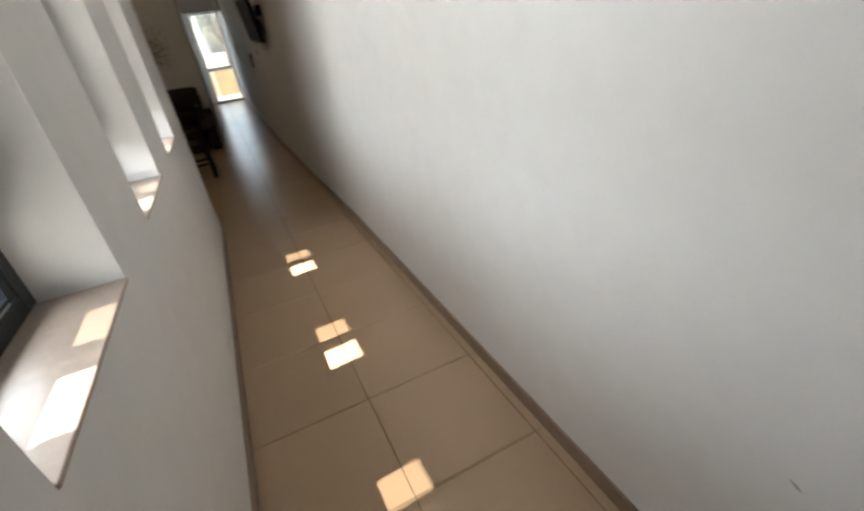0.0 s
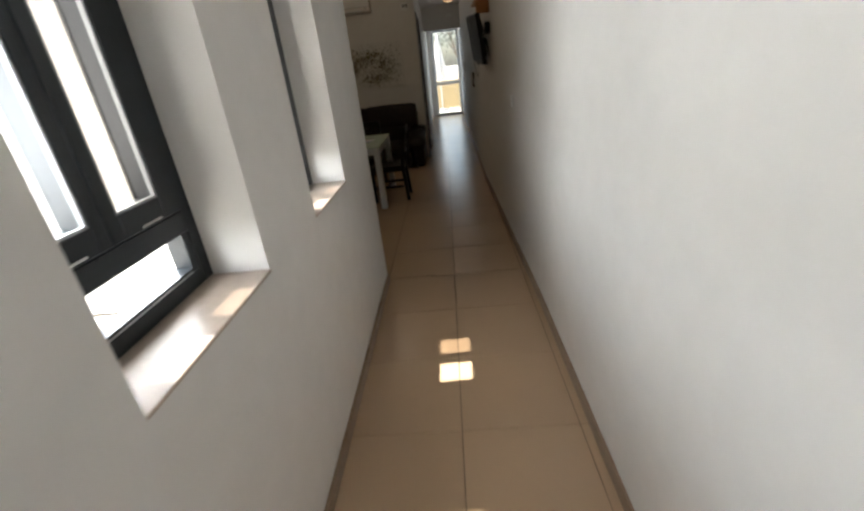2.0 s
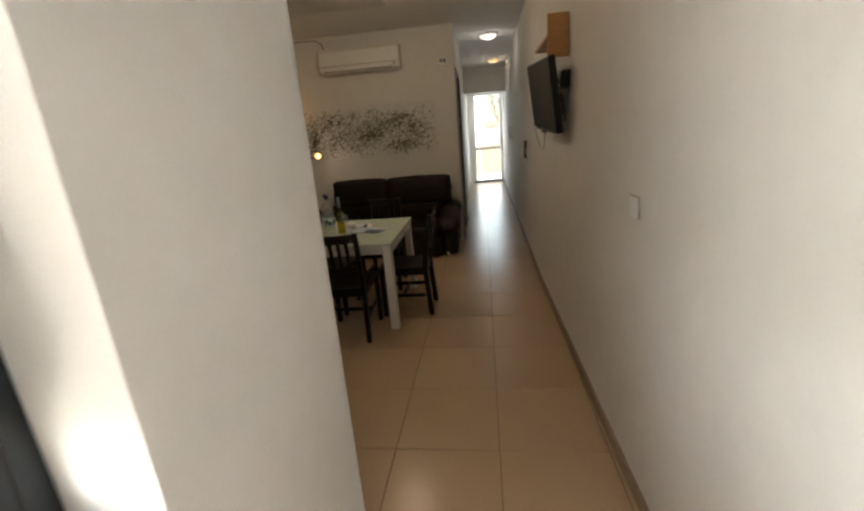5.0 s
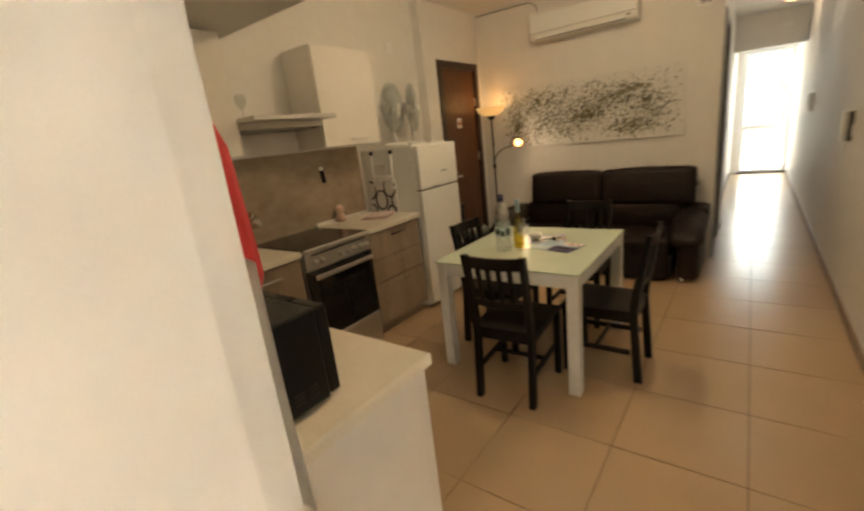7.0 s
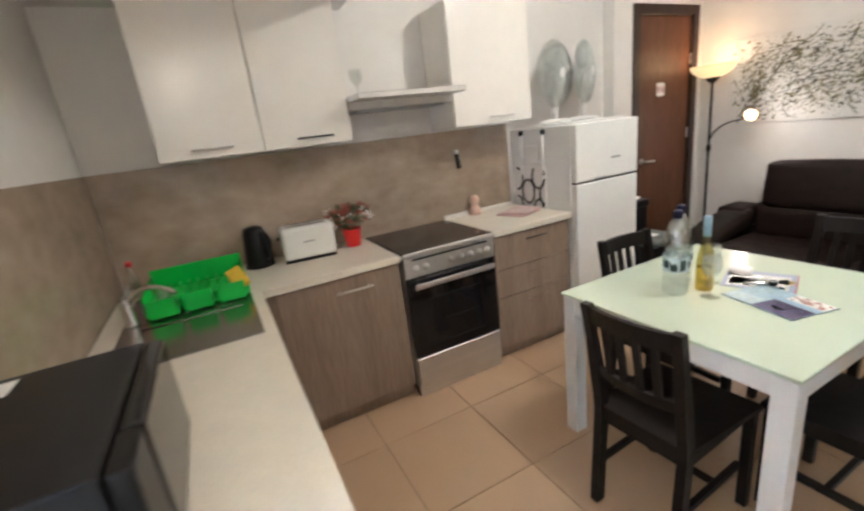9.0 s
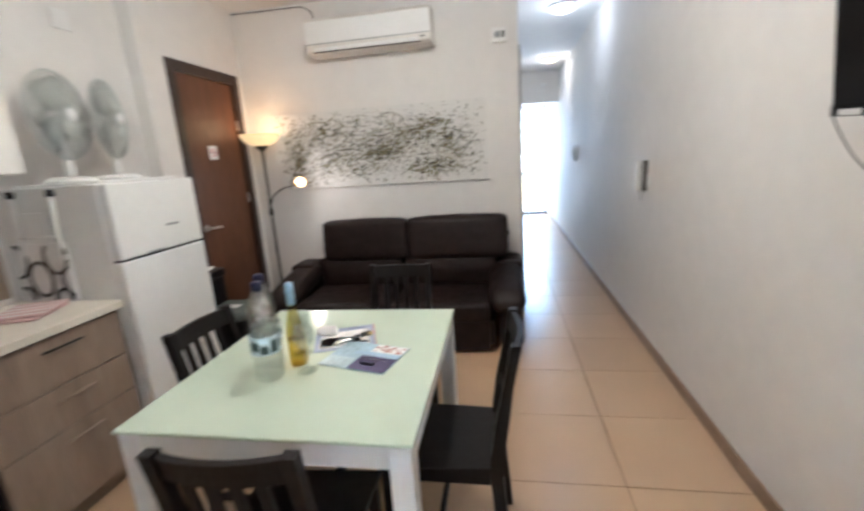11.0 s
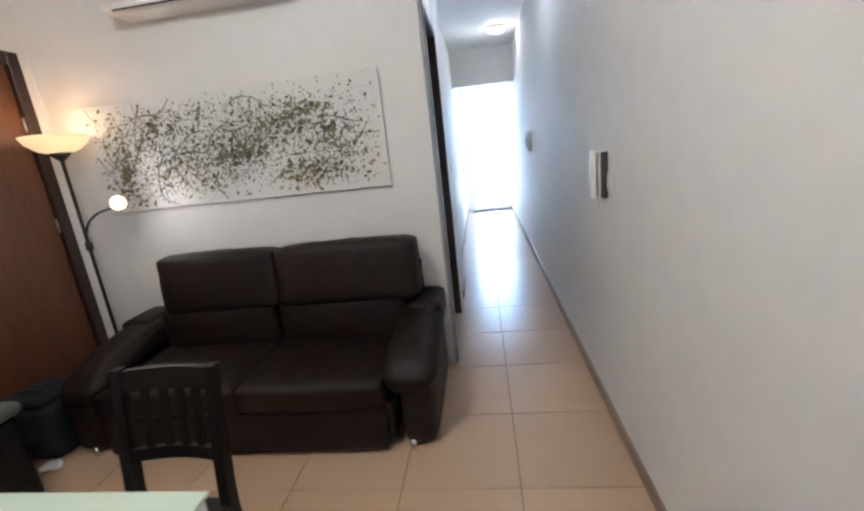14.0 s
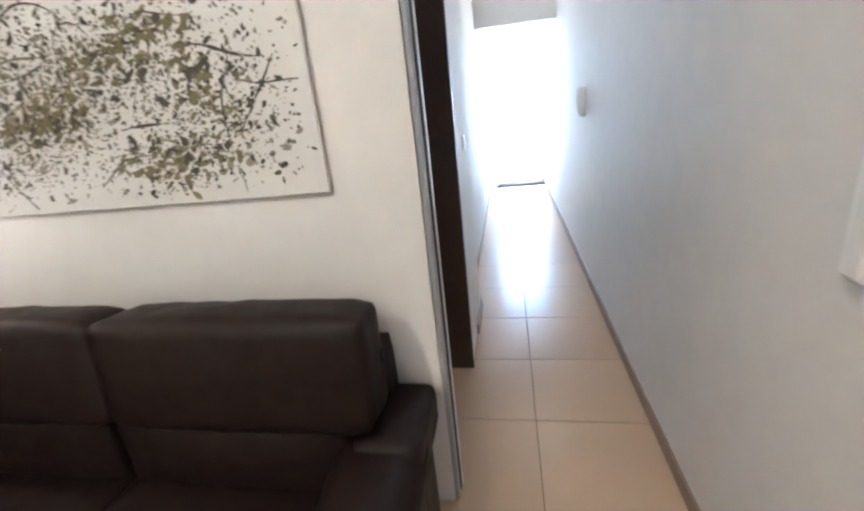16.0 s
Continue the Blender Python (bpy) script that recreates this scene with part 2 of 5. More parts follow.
PETAL_WHITE = material("white petals", (0.8, 0.72, 0.66), 0.6, vary=0.1)
PETAL_RED = material("red petals", (0.42, 0.09, 0.06), 0.6, vary=0.2)
PAPER = material("white paper", (0.78, 0.78, 0.76), 0.7, vary=0.03, bump=0.02)
INK = material("dark print", (0.03, 0.035, 0.06), 0.6, vary=0.1)
RED_PRINT = material("red print", (0.55, 0.06, 0.04), 0.4, vary=0.2, grain=60)
PALE_BLUE = material("pale blue foil", (0.35, 0.5, 0.66), 0.3, vary=0.05)
NAVY_CAP = material("navy bottle cap", (0.014, 0.016, 0.07), 0.4)
WATER_PET = clear_glass("clear bottle plastic", (0.98, 0.99, 0.985), 0.29)
WINE_GLASS = clear_glass("clear drinking glass", (0.93, 0.95, 0.94), 0.16)
# shadow tone put into the colour of the intercom's side edge and gap
SHADOW_EDGE = material("intercom plastic darkened as shadow", (0.07, 0.06, 0.052), 0.5)
WINE_PALE = clear_glass("pale yellow-green bottle glass", (0.80, 0.72, 0.36), 0.10)
WINE_YELLOW = clear_glass("yellow wine in glass", (0.78, 0.66, 0.16), 0.12)
LABEL_TEAL = material("dark teal label print", (0.07, 0.12, 0.12), 0.5, vary=0.2, grain=60)
LABEL_GREEN = material("pale blue bottle label", (0.55, 0.68, 0.72), 0.5, vary=0.15, grain=50)
SHADE = glow("warm glowing lamp bowl", (1.0, 0.62, 0.26), 0.028)
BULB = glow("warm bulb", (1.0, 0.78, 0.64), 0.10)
LAMP_WHITE = glow("lit ceiling lamp glass", (1.0, 0.97, 0.92), 0.13)
LAMP_WARM = glow("warm lit ceiling lamp glass", (1.0, 0.68, 0.35), 0.075)
LAMP_POLE = material("black lamp metal", (0.02, 0.018, 0.016), 0.4, metal=0.4)
PINE = material("orange pine board", (0.48, 0.22, 0.07), 0.5, vary=0.15, grain=18, stretch=(1, 6, 6))
FAN_GREY = material("grey fan plastic", (0.56, 0.59, 0.565), 0.45, vary=0.04)
PARASOL = material("white parasol cloth", (0.8, 0.79, 0.76), 0.8, vary=0.04)
# bark and leaf colours are lightened to imitate bright outdoor haze
BARK = material("bark", (0.3, 0.26, 0.22), 0.9, vary=0.2)
FOLIAGE = material("tree foliage lightened for haze", (0.27, 0.29, 0.25), 0.6, vary=0.3, grain=20)
LILAC_PRINT = material("dark lilac print", (0.10, 0.09, 0.20), 0.4, vary=0.15, grain=120)
GREY_BLUE_PRINT = material("grey-blue print", (0.36, 0.42, 0.58), 0.4, vary=0.15, grain=90)
YELLOW_PRINT = material("pale yellow print", (0.75, 0.58, 0.25), 0.4, vary=0.2, grain=90)
CYAN_PRINT = material("light cyan print", (0.42, 0.58, 0.68), 0.4, vary=0.2, grain=70)
BRICK_PRINT = material("brick red print", (0.40, 0.10, 0.06), 0.4, vary=0.3, grain=90)
FIGURE_PINK = material("pale pink glazed clay", (0.66, 0.44, 0.36), 0.4, vary=0.15, grain=30)
NAVY_CLOTH = material("dark navy nylon", (0.010, 0.013, 0.019), 0.65, vary=0.2, grain=40, bump=0.3, spec=0.3)

# ---- structure ----
CEIL = 2.88
X_W, X_S = 1.083, 4.70      # corridor wall face, kitchen's south wall face
bm = bmesh.new()
# corridor wall with three window openings
W0, W1, WZ0, WZ1 = 0.80, X_W, 1.010, 2.14
ys = [-1.2]
for wy, ww in WINDOWS:
    ys += [wy, wy + ww]
ys.append(4.648)
for i in range(0, len(ys), 2):
    box(bm, W0, W1, ys[i], ys[i + 1], 0, CEIL)
for wy, ww in WINDOWS:
    box(bm, W0, W1, wy, wy + ww, 0, WZ0)
    box(bm, W0, W1, wy, wy + ww, WZ1, CEIL)
v = [bm.verts.new(p) for z in (0, CEIL) for p in ((W0, 4.648, z), (W1, 4.648, z), (1.072, X_S, z), (W0, X_S, z))]
for q in ((0, 3, 2, 1), (4, 5, 6, 7), (1, 2, 6, 5), (2, 3, 7, 6), (0, 4, 7, 3)):
    bm.faces.new([v[i] for i in q])
setting("wall_corridor", bm, PLASTER, "white plastered corridor wall with three deep windows", "wall")

# east wall, very slightly bent along its length
bm = bmesh.new()
line = [(2.195, -1.2), (2.188, 4.2), (2.128, 7.5), (2.136, 9.7), (2.18, 16.4)]
for (xa, ya), (xb, yb) in zip(line, line[1:]):
    v = [bm.verts.new(p) for p in ((xa, ya, 0), (xb, yb, 0), (xb, yb, CEIL), (xa, ya, CEIL), (2.4, ya, 0), (2.4, yb, 0), (2.4, yb, CEIL), (2.4, ya, CEIL))]
    for q in ((0, 3, 2, 1), (4, 5, 6, 7), (3, 7, 6, 2), (0, 1, 5, 4)):
        bm.faces.new([v[i] for i in q])
bmesh.ops.remove_doubles(bm, verts=bm.verts, dist=0.0005)
setting("wall_east", bm, PLASTER, "long white plastered wall along the whole corridor", "wall")
bm = bmesh.new()
for (xa, ya), (xb, yb) in zip(line, line[1:]):
    n = max(1, round((yb - ya) / 0.53))
    for i in range(n):
        f0, f1 = i / n, (i + 1) / n
        x0, x1 = xa + (xb - xa) * f0, xa + (xb - xa) * f1
        y0, y1 = ya + (yb - ya) * f0 + 0.001, ya + (yb - ya) * f1 - 0.001
        v = [bm.verts.new(p) for p in ((x0 - 0.010, y0, 0.006), (x1 - 0.010, y1, 0.006), (x1 - 0.010, y1, 0.080), (x0 - 0.010, y0, 0.080), (x0 + 0.004, y0, 0.006), (x1 + 0.004, y1, 0.006), (x1 + 0.004, y1, 0.084), (x0 + 0.004, y0, 0.084))]
        for q in ((0, 1, 2, 3), (3, 2, 6, 7), (0, 3, 7, 4), (1, 5, 6, 2), (0, 4, 5, 1)):
            bm.faces.new([v[k] for k in q])
setting("baseboard_east", bm, SKIRT, "beige tile skirting along the wall", "baseboard")
bm = bmesh.new()
box(bm, X_W - 0.002, X_W + 0.016, -1.2, 4.655, 0.006, 0.07, 0.002)
box(bm, 1.2, 1.292, 11.2, 11.214, 0.006, 0.08)
box(bm, 1.274, 1.292, 10.82, 11.2, 0.006, 0.08)
box(bm, 1.195, 1.21, 11.214, 16.18, 0.006, 0.08)
setting("baseboard_west", bm, SKIRT, "beige tile skirting along the wall", "baseboard")

setting("wall_south", slab(-1.58, W0, X_S - 0.2, X_S, 0, CEIL), PLASTER, "white plastered kitchen wall", "wall")
setting("wall_west", slab(-1.58, -1.38, X_S, 8.35, 0, CEIL), PLASTER, "white plastered kitchen wall", "wall")
bm = bmesh.new()
box(bm, -1.58, -1.27, 8.35, 8.57, 0, CEIL)
box(bm, -1.58, -1.27, 9.44, 9.51, 0, CEIL)
box(bm, -1.58, -1.27, 8.57, 9.44, 2.33, CEIL)
setting("wall_entrance", bm, PLASTER, "white plastered wall round the wooden door", "wall")
setting("wall_north", slab(-1.58, 1.06, 9.51, 9.71, 0, CEIL), PLASTER, "white plastered wall behind the sofa", "wall")
bm = bmesh.new()
box(bm, 1.06, 1.265, 9.51, 9.60, 0, CEIL)
box(bm, 1.06, 1.265, 9.60, 10.44, 2.33, CEIL)
box(bm, 1.06, 1.275, 10.44, 11.2, 0, CEIL)
box(bm, 1.0, 1.2, 11.2, 16.4, 0, CEIL)
setting("wall_hall", bm, PLASTER, "white plastered wall of the far hallway", "wall")
setting("wall_bulkhead", slab(1.2, 2.19, 14.0, 14.2, 2.34, CEIL), PLASTER, "white bulkhead above the hallway's end", "wall")
bm = bmesh.new()
box(bm, 1.2, 1.32, 16.18, 16.4, 0, CEIL)
box(bm, 1.32, 2.19, 16.18, 16.4, 2.5, CEIL)
setting("wall_end", bm, PLASTER, "white wall round the terrace door", "wall")
setting("wall_back", slab(0.8, 2.4, -1.4, -1.2, 0, CEIL), PLASTER, "plain white wall closing the corridor", "wall")
bm = bmesh.new()
box(bm, 0.80, 2.4, -1.4, X_S - 0.2, CEIL, CEIL + 0.15)
box(bm, -1.58, 2.4, X_S - 0.2, 9.71, CEIL, CEIL + 0.15)
box(bm, 0.9, 2.4, 9.71, 16.4, CEIL, CEIL + 0.15)
setting("ceiling", bm, CEILING_PAINT, "white painted ceiling", "ceiling")
setting("soffit", slab(-1.38, 1.07, X_S, 6.15, 2.285, CEIL), CEILING_PAINT, "lowered white ceiling box above the kitchen", "ceiling")
# dark closed room behind the hallway's doorway
bm = bmesh.new()
box(bm, 0.2, 0.3, 9.71, 11.2, 0, CEIL)
box(bm, 0.3, 1.06, 11.1, 11.2, 0, CEIL)
setting("wall_room", bm, PLASTER, "plain wall of the room behind the doorway", "wall")
# floor base and outdoor ground
bm = bmesh.new()
box(bm, 0.8, 2.4, -1.4, X_S, -0.1, 0.0)
box(bm, -1.58, 2.4, X_S, 9.71, -0.1, 0.0)
box(bm, 0.2, 2.4, 9.71, 16.4, -0.1, 0.0)
floor = setting("floor", bm, GROUT, "beige square floor tiles with brown joints", "floor")
setting("ground", slab(-300, 300, -300, 300, -0.5, -0.105), TERRACE, "pale sunlit ground outdoors", "ground")
# yard wall and ground are given a glow to look bright through the windows
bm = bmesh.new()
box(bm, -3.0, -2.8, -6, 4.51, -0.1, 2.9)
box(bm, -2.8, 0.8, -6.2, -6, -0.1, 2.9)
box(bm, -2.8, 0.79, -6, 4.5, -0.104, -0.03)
setting("backdrop_yard", bm, YARD_GLOW, "white yard wall and ground with added glow", "wall")
bm = bmesh.new()
box(bm, -0.5, 4.0, 18.9, 19.1, -0.1, 0.98, 0.01)
setting("wall_terrace", bm, STONE_YELLOW, "yellow limestone terrace parapet", "wall")
setting("terrace", slab(-0.5, 4.0, 16.4, 18.9, -0.1, -0.02), TERRACE, "pale terrace floor", "terrace")

# windows
def window(i, wy, ww):
    e = tagged(new("window_%d" % i), "tall dark grey aluminium window with two sashes", "window", "corridor windows", "structure")
    e.location, e.scale = (0, wy, 0.010), (1, ww / 0.617, 1)
    a, b, z0, z1 = 0.0, 0.617, 1.012, 2.13
    bm = bmesh.new()
    for q in ((a, a + 0.05, z0, z1), (b - 0.05, b, z0, z1)):
        box(bm, 0.835, 0.905, q[0], q[1], q[2], q[3], 0.003)
    box(bm, 0.835, 0.905, a + 0.05, b - 0.05, z0, z0 + 0.045, 0.003)
    box(bm, 0.835, 0.905, a + 0.05, b - 0.05, z1 - 0.05, z1, 0.003)
    box(bm, 0.835, 0.908, a + 0.05, b - 0.05, 1.175, 1.235, 0.003)
    part("window_frame", bm, ALU, e)
    for k, (p, q, gl, lab) in enumerate(((0.083, 0.252, GLASS, "clear glass pane"), (0.335, 0.49, GLASS_WARM, "tinted glass pane dimming its sun patch"))):
        bm = bmesh.new()
        y0, y1 = (0.052, 0.290) if k == 0 else (0.294, 0.565)
        s0, s1, zb, zt = 0.842, 0.912, 1.237, 2.09
        box(bm, s0, s1, y0, p, zb, zt, 0.003)
        box(bm, s0, s1, q, y1, zb, zt, 0.003)
        box(bm, s0, s1, p, q, zb, 1.295, 0.003)
        box(bm, s0, s1, p, q, 2.04, zt, 0.003)
        sash = part("sash", bm, ALU, e)
        bm = bmesh.new()
        for r in ((p, p + 0.007, 1.295, 2.04), (q - 0.007, q, 1.295, 2.04), (p, q, 1.295, 1.302), (p, q, 2.033, 2.04)):
            box(bm, 0.898, 0.909, *r)
        sb = part("glazing_bead", bm, GREY_PLASTIC, sash)
        pane = part("pane", slab(0.850, 0.856, p, q, 1.295, 2.04), gl, sash, lab)
        h = part("latch", slab(0.912, 0.918, (y0 + y1) / 2 - 0.04, (y0 + y1) / 2 + 0.04, 1.243, 1.250, 0.002), CHROME, sash)
    bm = bmesh.new()
    for r in ((0.05, 0.08, 1.057, 1.175), (0.537, 0.567, 1.057, 1.175), (0.08, 0.537, 1.057, 1.070)):
        box(bm, 0.85, 0.90, *r)
    part("lower_bead", bm, ALU, e)
    part("drip_rail", slab(0.880, 0.902, 0.085, 0.532, 1.0572, 1.062, 0.001), GREY_PLASTIC, e, "grey drip rail")
    part("lower_pane", slab(0.850, 0.856, 0.08, 0.537, 1.07, 1.175), GLASS, e, "clear glass pane")
    part("window_sill", slab(0.80, 1.088, 0.0, 0.617, 1.0005, 1.012, 0.002), SILL, e, "pinkish stone sill")
    return e


for i, (wy, ww) in enumerate(WINDOWS):
    window(i + 1, wy, ww)

# terrace door
d = tagged(new("door_1"), "white glazed terrace door, closed, bright outside", "door", "", "structure")
bm = bmesh.new()
for q in ((1.32, 1.40, 0.0, 2.5), (2.10, 2.18, 0.0, 2.5), (1.40, 2.10, 2.42, 2.5), (1.40, 2.10, 0.0, 0.08), (1.40, 2.10, 0.93, 1.02)):
    box(bm, q[0], q[1], 16.2, 16.28, q[2], q[3], 0.004)
part("door_frame", bm, WHITE_PVC, d)
part("pane", slab(1.40, 2.10, 16.235, 16.243, 1.02, 2.42), GLASS, d)
part("lower_pane", slab(1.40, 2.10, 16.235, 16.243, 0.08, 0.93), GLASS, d)
part("threshold", slab(1.33, 2.18, 16.13, 16.19, 0.004, 0.035, 0.004), DARK_WOOD, d, "dark threshold")
part("door_handle", tube(bmesh.new(), [(2.13, 16.2, 1.05), (2.13, 16.15, 1.05), (2.03, 16.15, 1.05)], 0.009), STEEL, d)

# entrance door, dark wood, closed
d = tagged(new("door_2"), "closed reddish-brown wooden door with dark frame", "door", "", "structure")
bm = bmesh.new()
for q in ((8.57, 8.655, 0.004, 2.33), (9.365, 9.44, 0.004, 2.33)):
    box(bm, -1.40, -1.258, q[0], q[1], q[2], q[3], 0.004)
box(bm, -1.40, -1.258, 8.655, 9.365, 2.25, 2.33, 0.004)
part("door_frame", bm, DARK_WOOD, d)
leaf = part("door_leaf", slab(-1.33, -1.288, 8.655, 9.365, 0.008, 2.25, 0.003), DOOR_WOOD, d)
h = part("door_handle", tube(bmesh.new(), [(-1.29, 8.72, 1.05), (-1.235, 8.72, 1.05), (-1.235, 8.73, 1.05), (-1.235, 8.84, 1.045)], 0.009), STEEL, d, "steel lever handle")
part("handle_plate", lathe(bmesh.new(), [(0.026, 0), (0.026, 0.006), (0.022, 0.009)], 20, pose(-1.2885, 8.72, 1.05, 0, 90, 0)), STEEL, h)
for z in (0.25, 1.2, 1.85):
    part("hinge", tube(bmesh.new(), [(-1.283, 9.365, z), (-1.283, 9.365, z + 0.09)], 0.008), STEEL, d)

# hallway doorway with dark wooden frame
d = tagged(new("door_3"), "open doorway with dark brown wooden frame", "door", "", "structure")
bm = bmesh.new()
box(bm, 1.04, 1.280, 9.585, 9.62, 0.004, 2.30, 0.003)
box(bm, 1.04, 1.280, 10.42, 10.455, 0.004, 2.30, 0.003)
box(bm, 1.04, 1.280, 9.585, 10.455, 2.30, 2.335, 0.003)
part("door_frame", bm, DARK_WOOD, d)
bm = bmesh.new()
box(bm, 1.2665, 1.284, 9.520, 9.560, 0.004, 2.36, 0.003)
part("casing", bm, GREY_PLASTIC, d, "grey casing strip")
part("seal", slab(1.266, 1.288, 9.564, 9.590, 0.006, 2.34, 0.002), DARK_WOOD, d, "dark seal strip")
part("edge_strip", slab(1.2805, 1.291, 9.592, 9.606, 0.006, 2.34, 0.002), WHITE_PVC, d, "white edge strip")
part("door_leaf", slab(1.045, 1.085, 9.62, 10.42, 0.008, 2.295), DARK_WOOD, d, "dark brown door leaf set deep in the frame")

# ---- kitchen ----
def bar_handle(parent, p, axis, length, mat=STEEL, r=0.006, out=0.028):
    """A bar handle on two studs, on a front that faces +x (axis y or z) at p."""
    x, y, z = p
    bm = bmesh.new()
    d = Vector((0, length / 2, 0)) if axis == "y" else Vector((0, 0, length / 2))
    c = Vector((x + out, y, z))
    tube(bm, [c - d, c + d], r)
    for s in (-0.8, 0.8):
        tube(bm, [c + s * d - Vector((out, 0, 0)), c + s * d], r * 0.7, 8)
    return part("handle", bm, mat, parent)


WT0, WT1 = 0.875, 0.913     # worktop
FX, FY = -0.775, 5.325      # cabinet fronts
# corner base unit west run
c = thing("base_cabinet", "grey-brown oak base cabinet with one door", "kitchen cabinet", "base cabinets")
part("body", slab(-1.375, FX - 0.02, 5.345, 6.062, 0.10, WT0 - 0.001), GREY_OAK, c)
part("plinth", slab(-1.33, FX - 0.06, 5.345, 6.062, 0.006, 0.099), GREY_OAK, c)
dr = part("door", slab(FX - 0.019, FX, 5.40, 6.058, 0.105, WT0 - 0.008, 0.002), GREY_OAK, c)
bar_handle(dr, (FX, 5.79, 0.795), "y", 0.20)
# drawer unit
c = thing("drawer_cabinet", "grey-brown oak base cabinet with three drawers", "kitchen cabinet", "base cabinets")
part("body", slab(-1.375, FX - 0.02, 6.70, 7.32, 0.10, WT0 - 0.001), GREY_OAK, c)
part("plinth", slab(-1.33, FX - 0.06, 6.70, 7.32, 0.006, 0.099), GREY_OAK, c)
for z0, z1 in ((0.105, 0.455), (0.46, 0.645), (0.65, WT0 - 0.008)):
    dr = part("drawer", slab(FX - 0.019, FX, 6.703, 7.317, z0, z1, 0.002), GREY_OAK, c)
    bar_handle(dr, (FX, 7.02, z1 - 0.05), "y", 0.17, LAMP_POLE if z0 > 0.6 else GREY_OAK, 0.005, 0.02)
# south run under the sink and microwave
c = thing("sink_cabinet", "grey-brown oak sink base cabinet", "kitchen cabinet", "base cabinets")
part("body", slab(-1.375, 0.10, X_S + 0.01, FY - 0.02, 0.10, WT0 - 0.001), GREY_OAK, c)
for x0, x1 in ((-0.77, -0.34), (-0.335, 0.097)):
    part("door", slab(x0, x1, FY - 0.019, FY, 0.105, WT0 - 0.008, 0.002), GREY_OAK, c)
c = thing("end_cabinet", "cream white end cabinet below the microwave", "kitchen cabinet", "base cabinets")
part("body", slab(0.102, 0.755, X_S + 0.01, FY - 0.02, 0.10, WT0 - 0.001), WHITE_LACQUER, c)
part("end_panel", slab(0.756, 0.776, X_S + 0.006, FY + 0.004, 0.006, WT0 - 0.001, 0.0015), WHITE_LACQUER, c, "cream white end panel")
dr = part("door", slab(0.105, 0.752, FY - 0.019, FY, 0.105, WT0 - 0.008, 0.002), WHITE_LACQUER, c)

bm = bmesh.new()
pts = [(-1.375, X_S + 0.012), (0.800, X_S + 0.012), (0.800, 5.342), (-0.755, 5.342), (-0.755, 6.066), (-1.375, 6.066)]
lo = [bm.verts.new((*p, WT0)) for p in pts]
hi = [bm.verts.new((*p, WT1)) for p in pts]
bm.faces.new(lo[::-1])
bm.faces.new(hi)
for i in range(6):
    bm.faces.new((lo[i], lo[(i + 1) % 6], hi[(i + 1) % 6], hi[i]))
bmesh.ops.bevel(bm, geom=list(bm.edges), offset=0.004, segments=2, affect="EDGES")
solid("worktop", bm, WORKTOP, "cream L-shaped kitchen worktop with rounded edge", "worktop")
solid("worktop", slab(-1.375, -0.755, 6.692, 7.336, WT0, WT1, 0.004, seg=2), WORKTOP, "short cream worktop beside the cooker", "worktop")
bm = bmesh.new()
box(bm, -1.372, -1.352, 6.692, 7.30, WT1 + 0.0005, WT1 + 0.028, 0.003)
solid("upstand", bm, WHITE_LACQUER, "thin cream upstand strip along the splashback", "trim")
setting("splashback_west", slab(-1.3795, -1.373, X_S + 0.008, 7.31, WT0, 1.528, 0.001), SPLASH, "brown stone-look splashback", "splashback")
setting("splashback_south", slab(-1.372, 1.045, X_S, X_S + 0.007, WT0, 1.528, 0.001), SPLASH, "brown stone-look splashback", "splashback")

# cooker
c = thing("cooker", "freestanding stainless steel cooker with black glass oven door", "cooker")
Y0, Y1, CX = 6.080, 6.684, -0.752
part("body", slab(-1.36, CX - 0.03, Y0, Y1, 0.05, 0.895, 0.003), STEEL, c)
part("hob", slab(-1.36, CX - 0.004, Y0 - 0.002, Y1 + 0.002, 0.896, 0.913, 0.004), BLACK_GLASS, c, "black glass hob")
part("hob_trim", slab(CX - 0.0035, CX + 0.008, Y0 - 0.002, Y1 + 0.002, 0.888, 0.914, 0.004), STEEL, c)
cp = part("control_panel", slab(CX - 0.029, CX, Y0, Y1, 0.768, 0.886, 0.003), STEEL, c, "steel control panel")
for ky in (0.07, 0.13, 0.30, 0.365, 0.43, 0.495, 0.55):
    part("knob", lathe(bmesh.new(), [(0.021, 0), (0.021, 0.006), (0.016, 0.010), (0.014, 0.028), (0.011, 0.030)], 16, pose(CX, Y0 + ky, 0.818, 0, 90, 0)), STEEL, cp)
part("vent_slot", slab(CX + 0.0002, CX + 0.002, Y0 + 0.05, Y1 - 0.05, 0.865, 0.876), BLACK_PLASTIC, cp)
od = part("oven_door", slab(CX - 0.029, CX + 0.002, Y0 + 0.004, Y1 - 0.004, 0.27, 0.764, 0.004), BLACK_GLASS, c, "black glass oven door")
bm = bmesh.new()
box(bm, CX + 0.032, CX + 0.048, Y0 + 0.035, Y1 - 0.035, 0.706, 0.738, 0.006, seg=2)
for ky in (Y0 + 0.07, Y1 - 0.07):
    tube(bm, [(CX, ky, 0.722), (CX + 0.04, ky, 0.722)], 0.007, 8)
part("handle", bm, STEEL, od, "steel oven handle")
bm = bmesh.new()
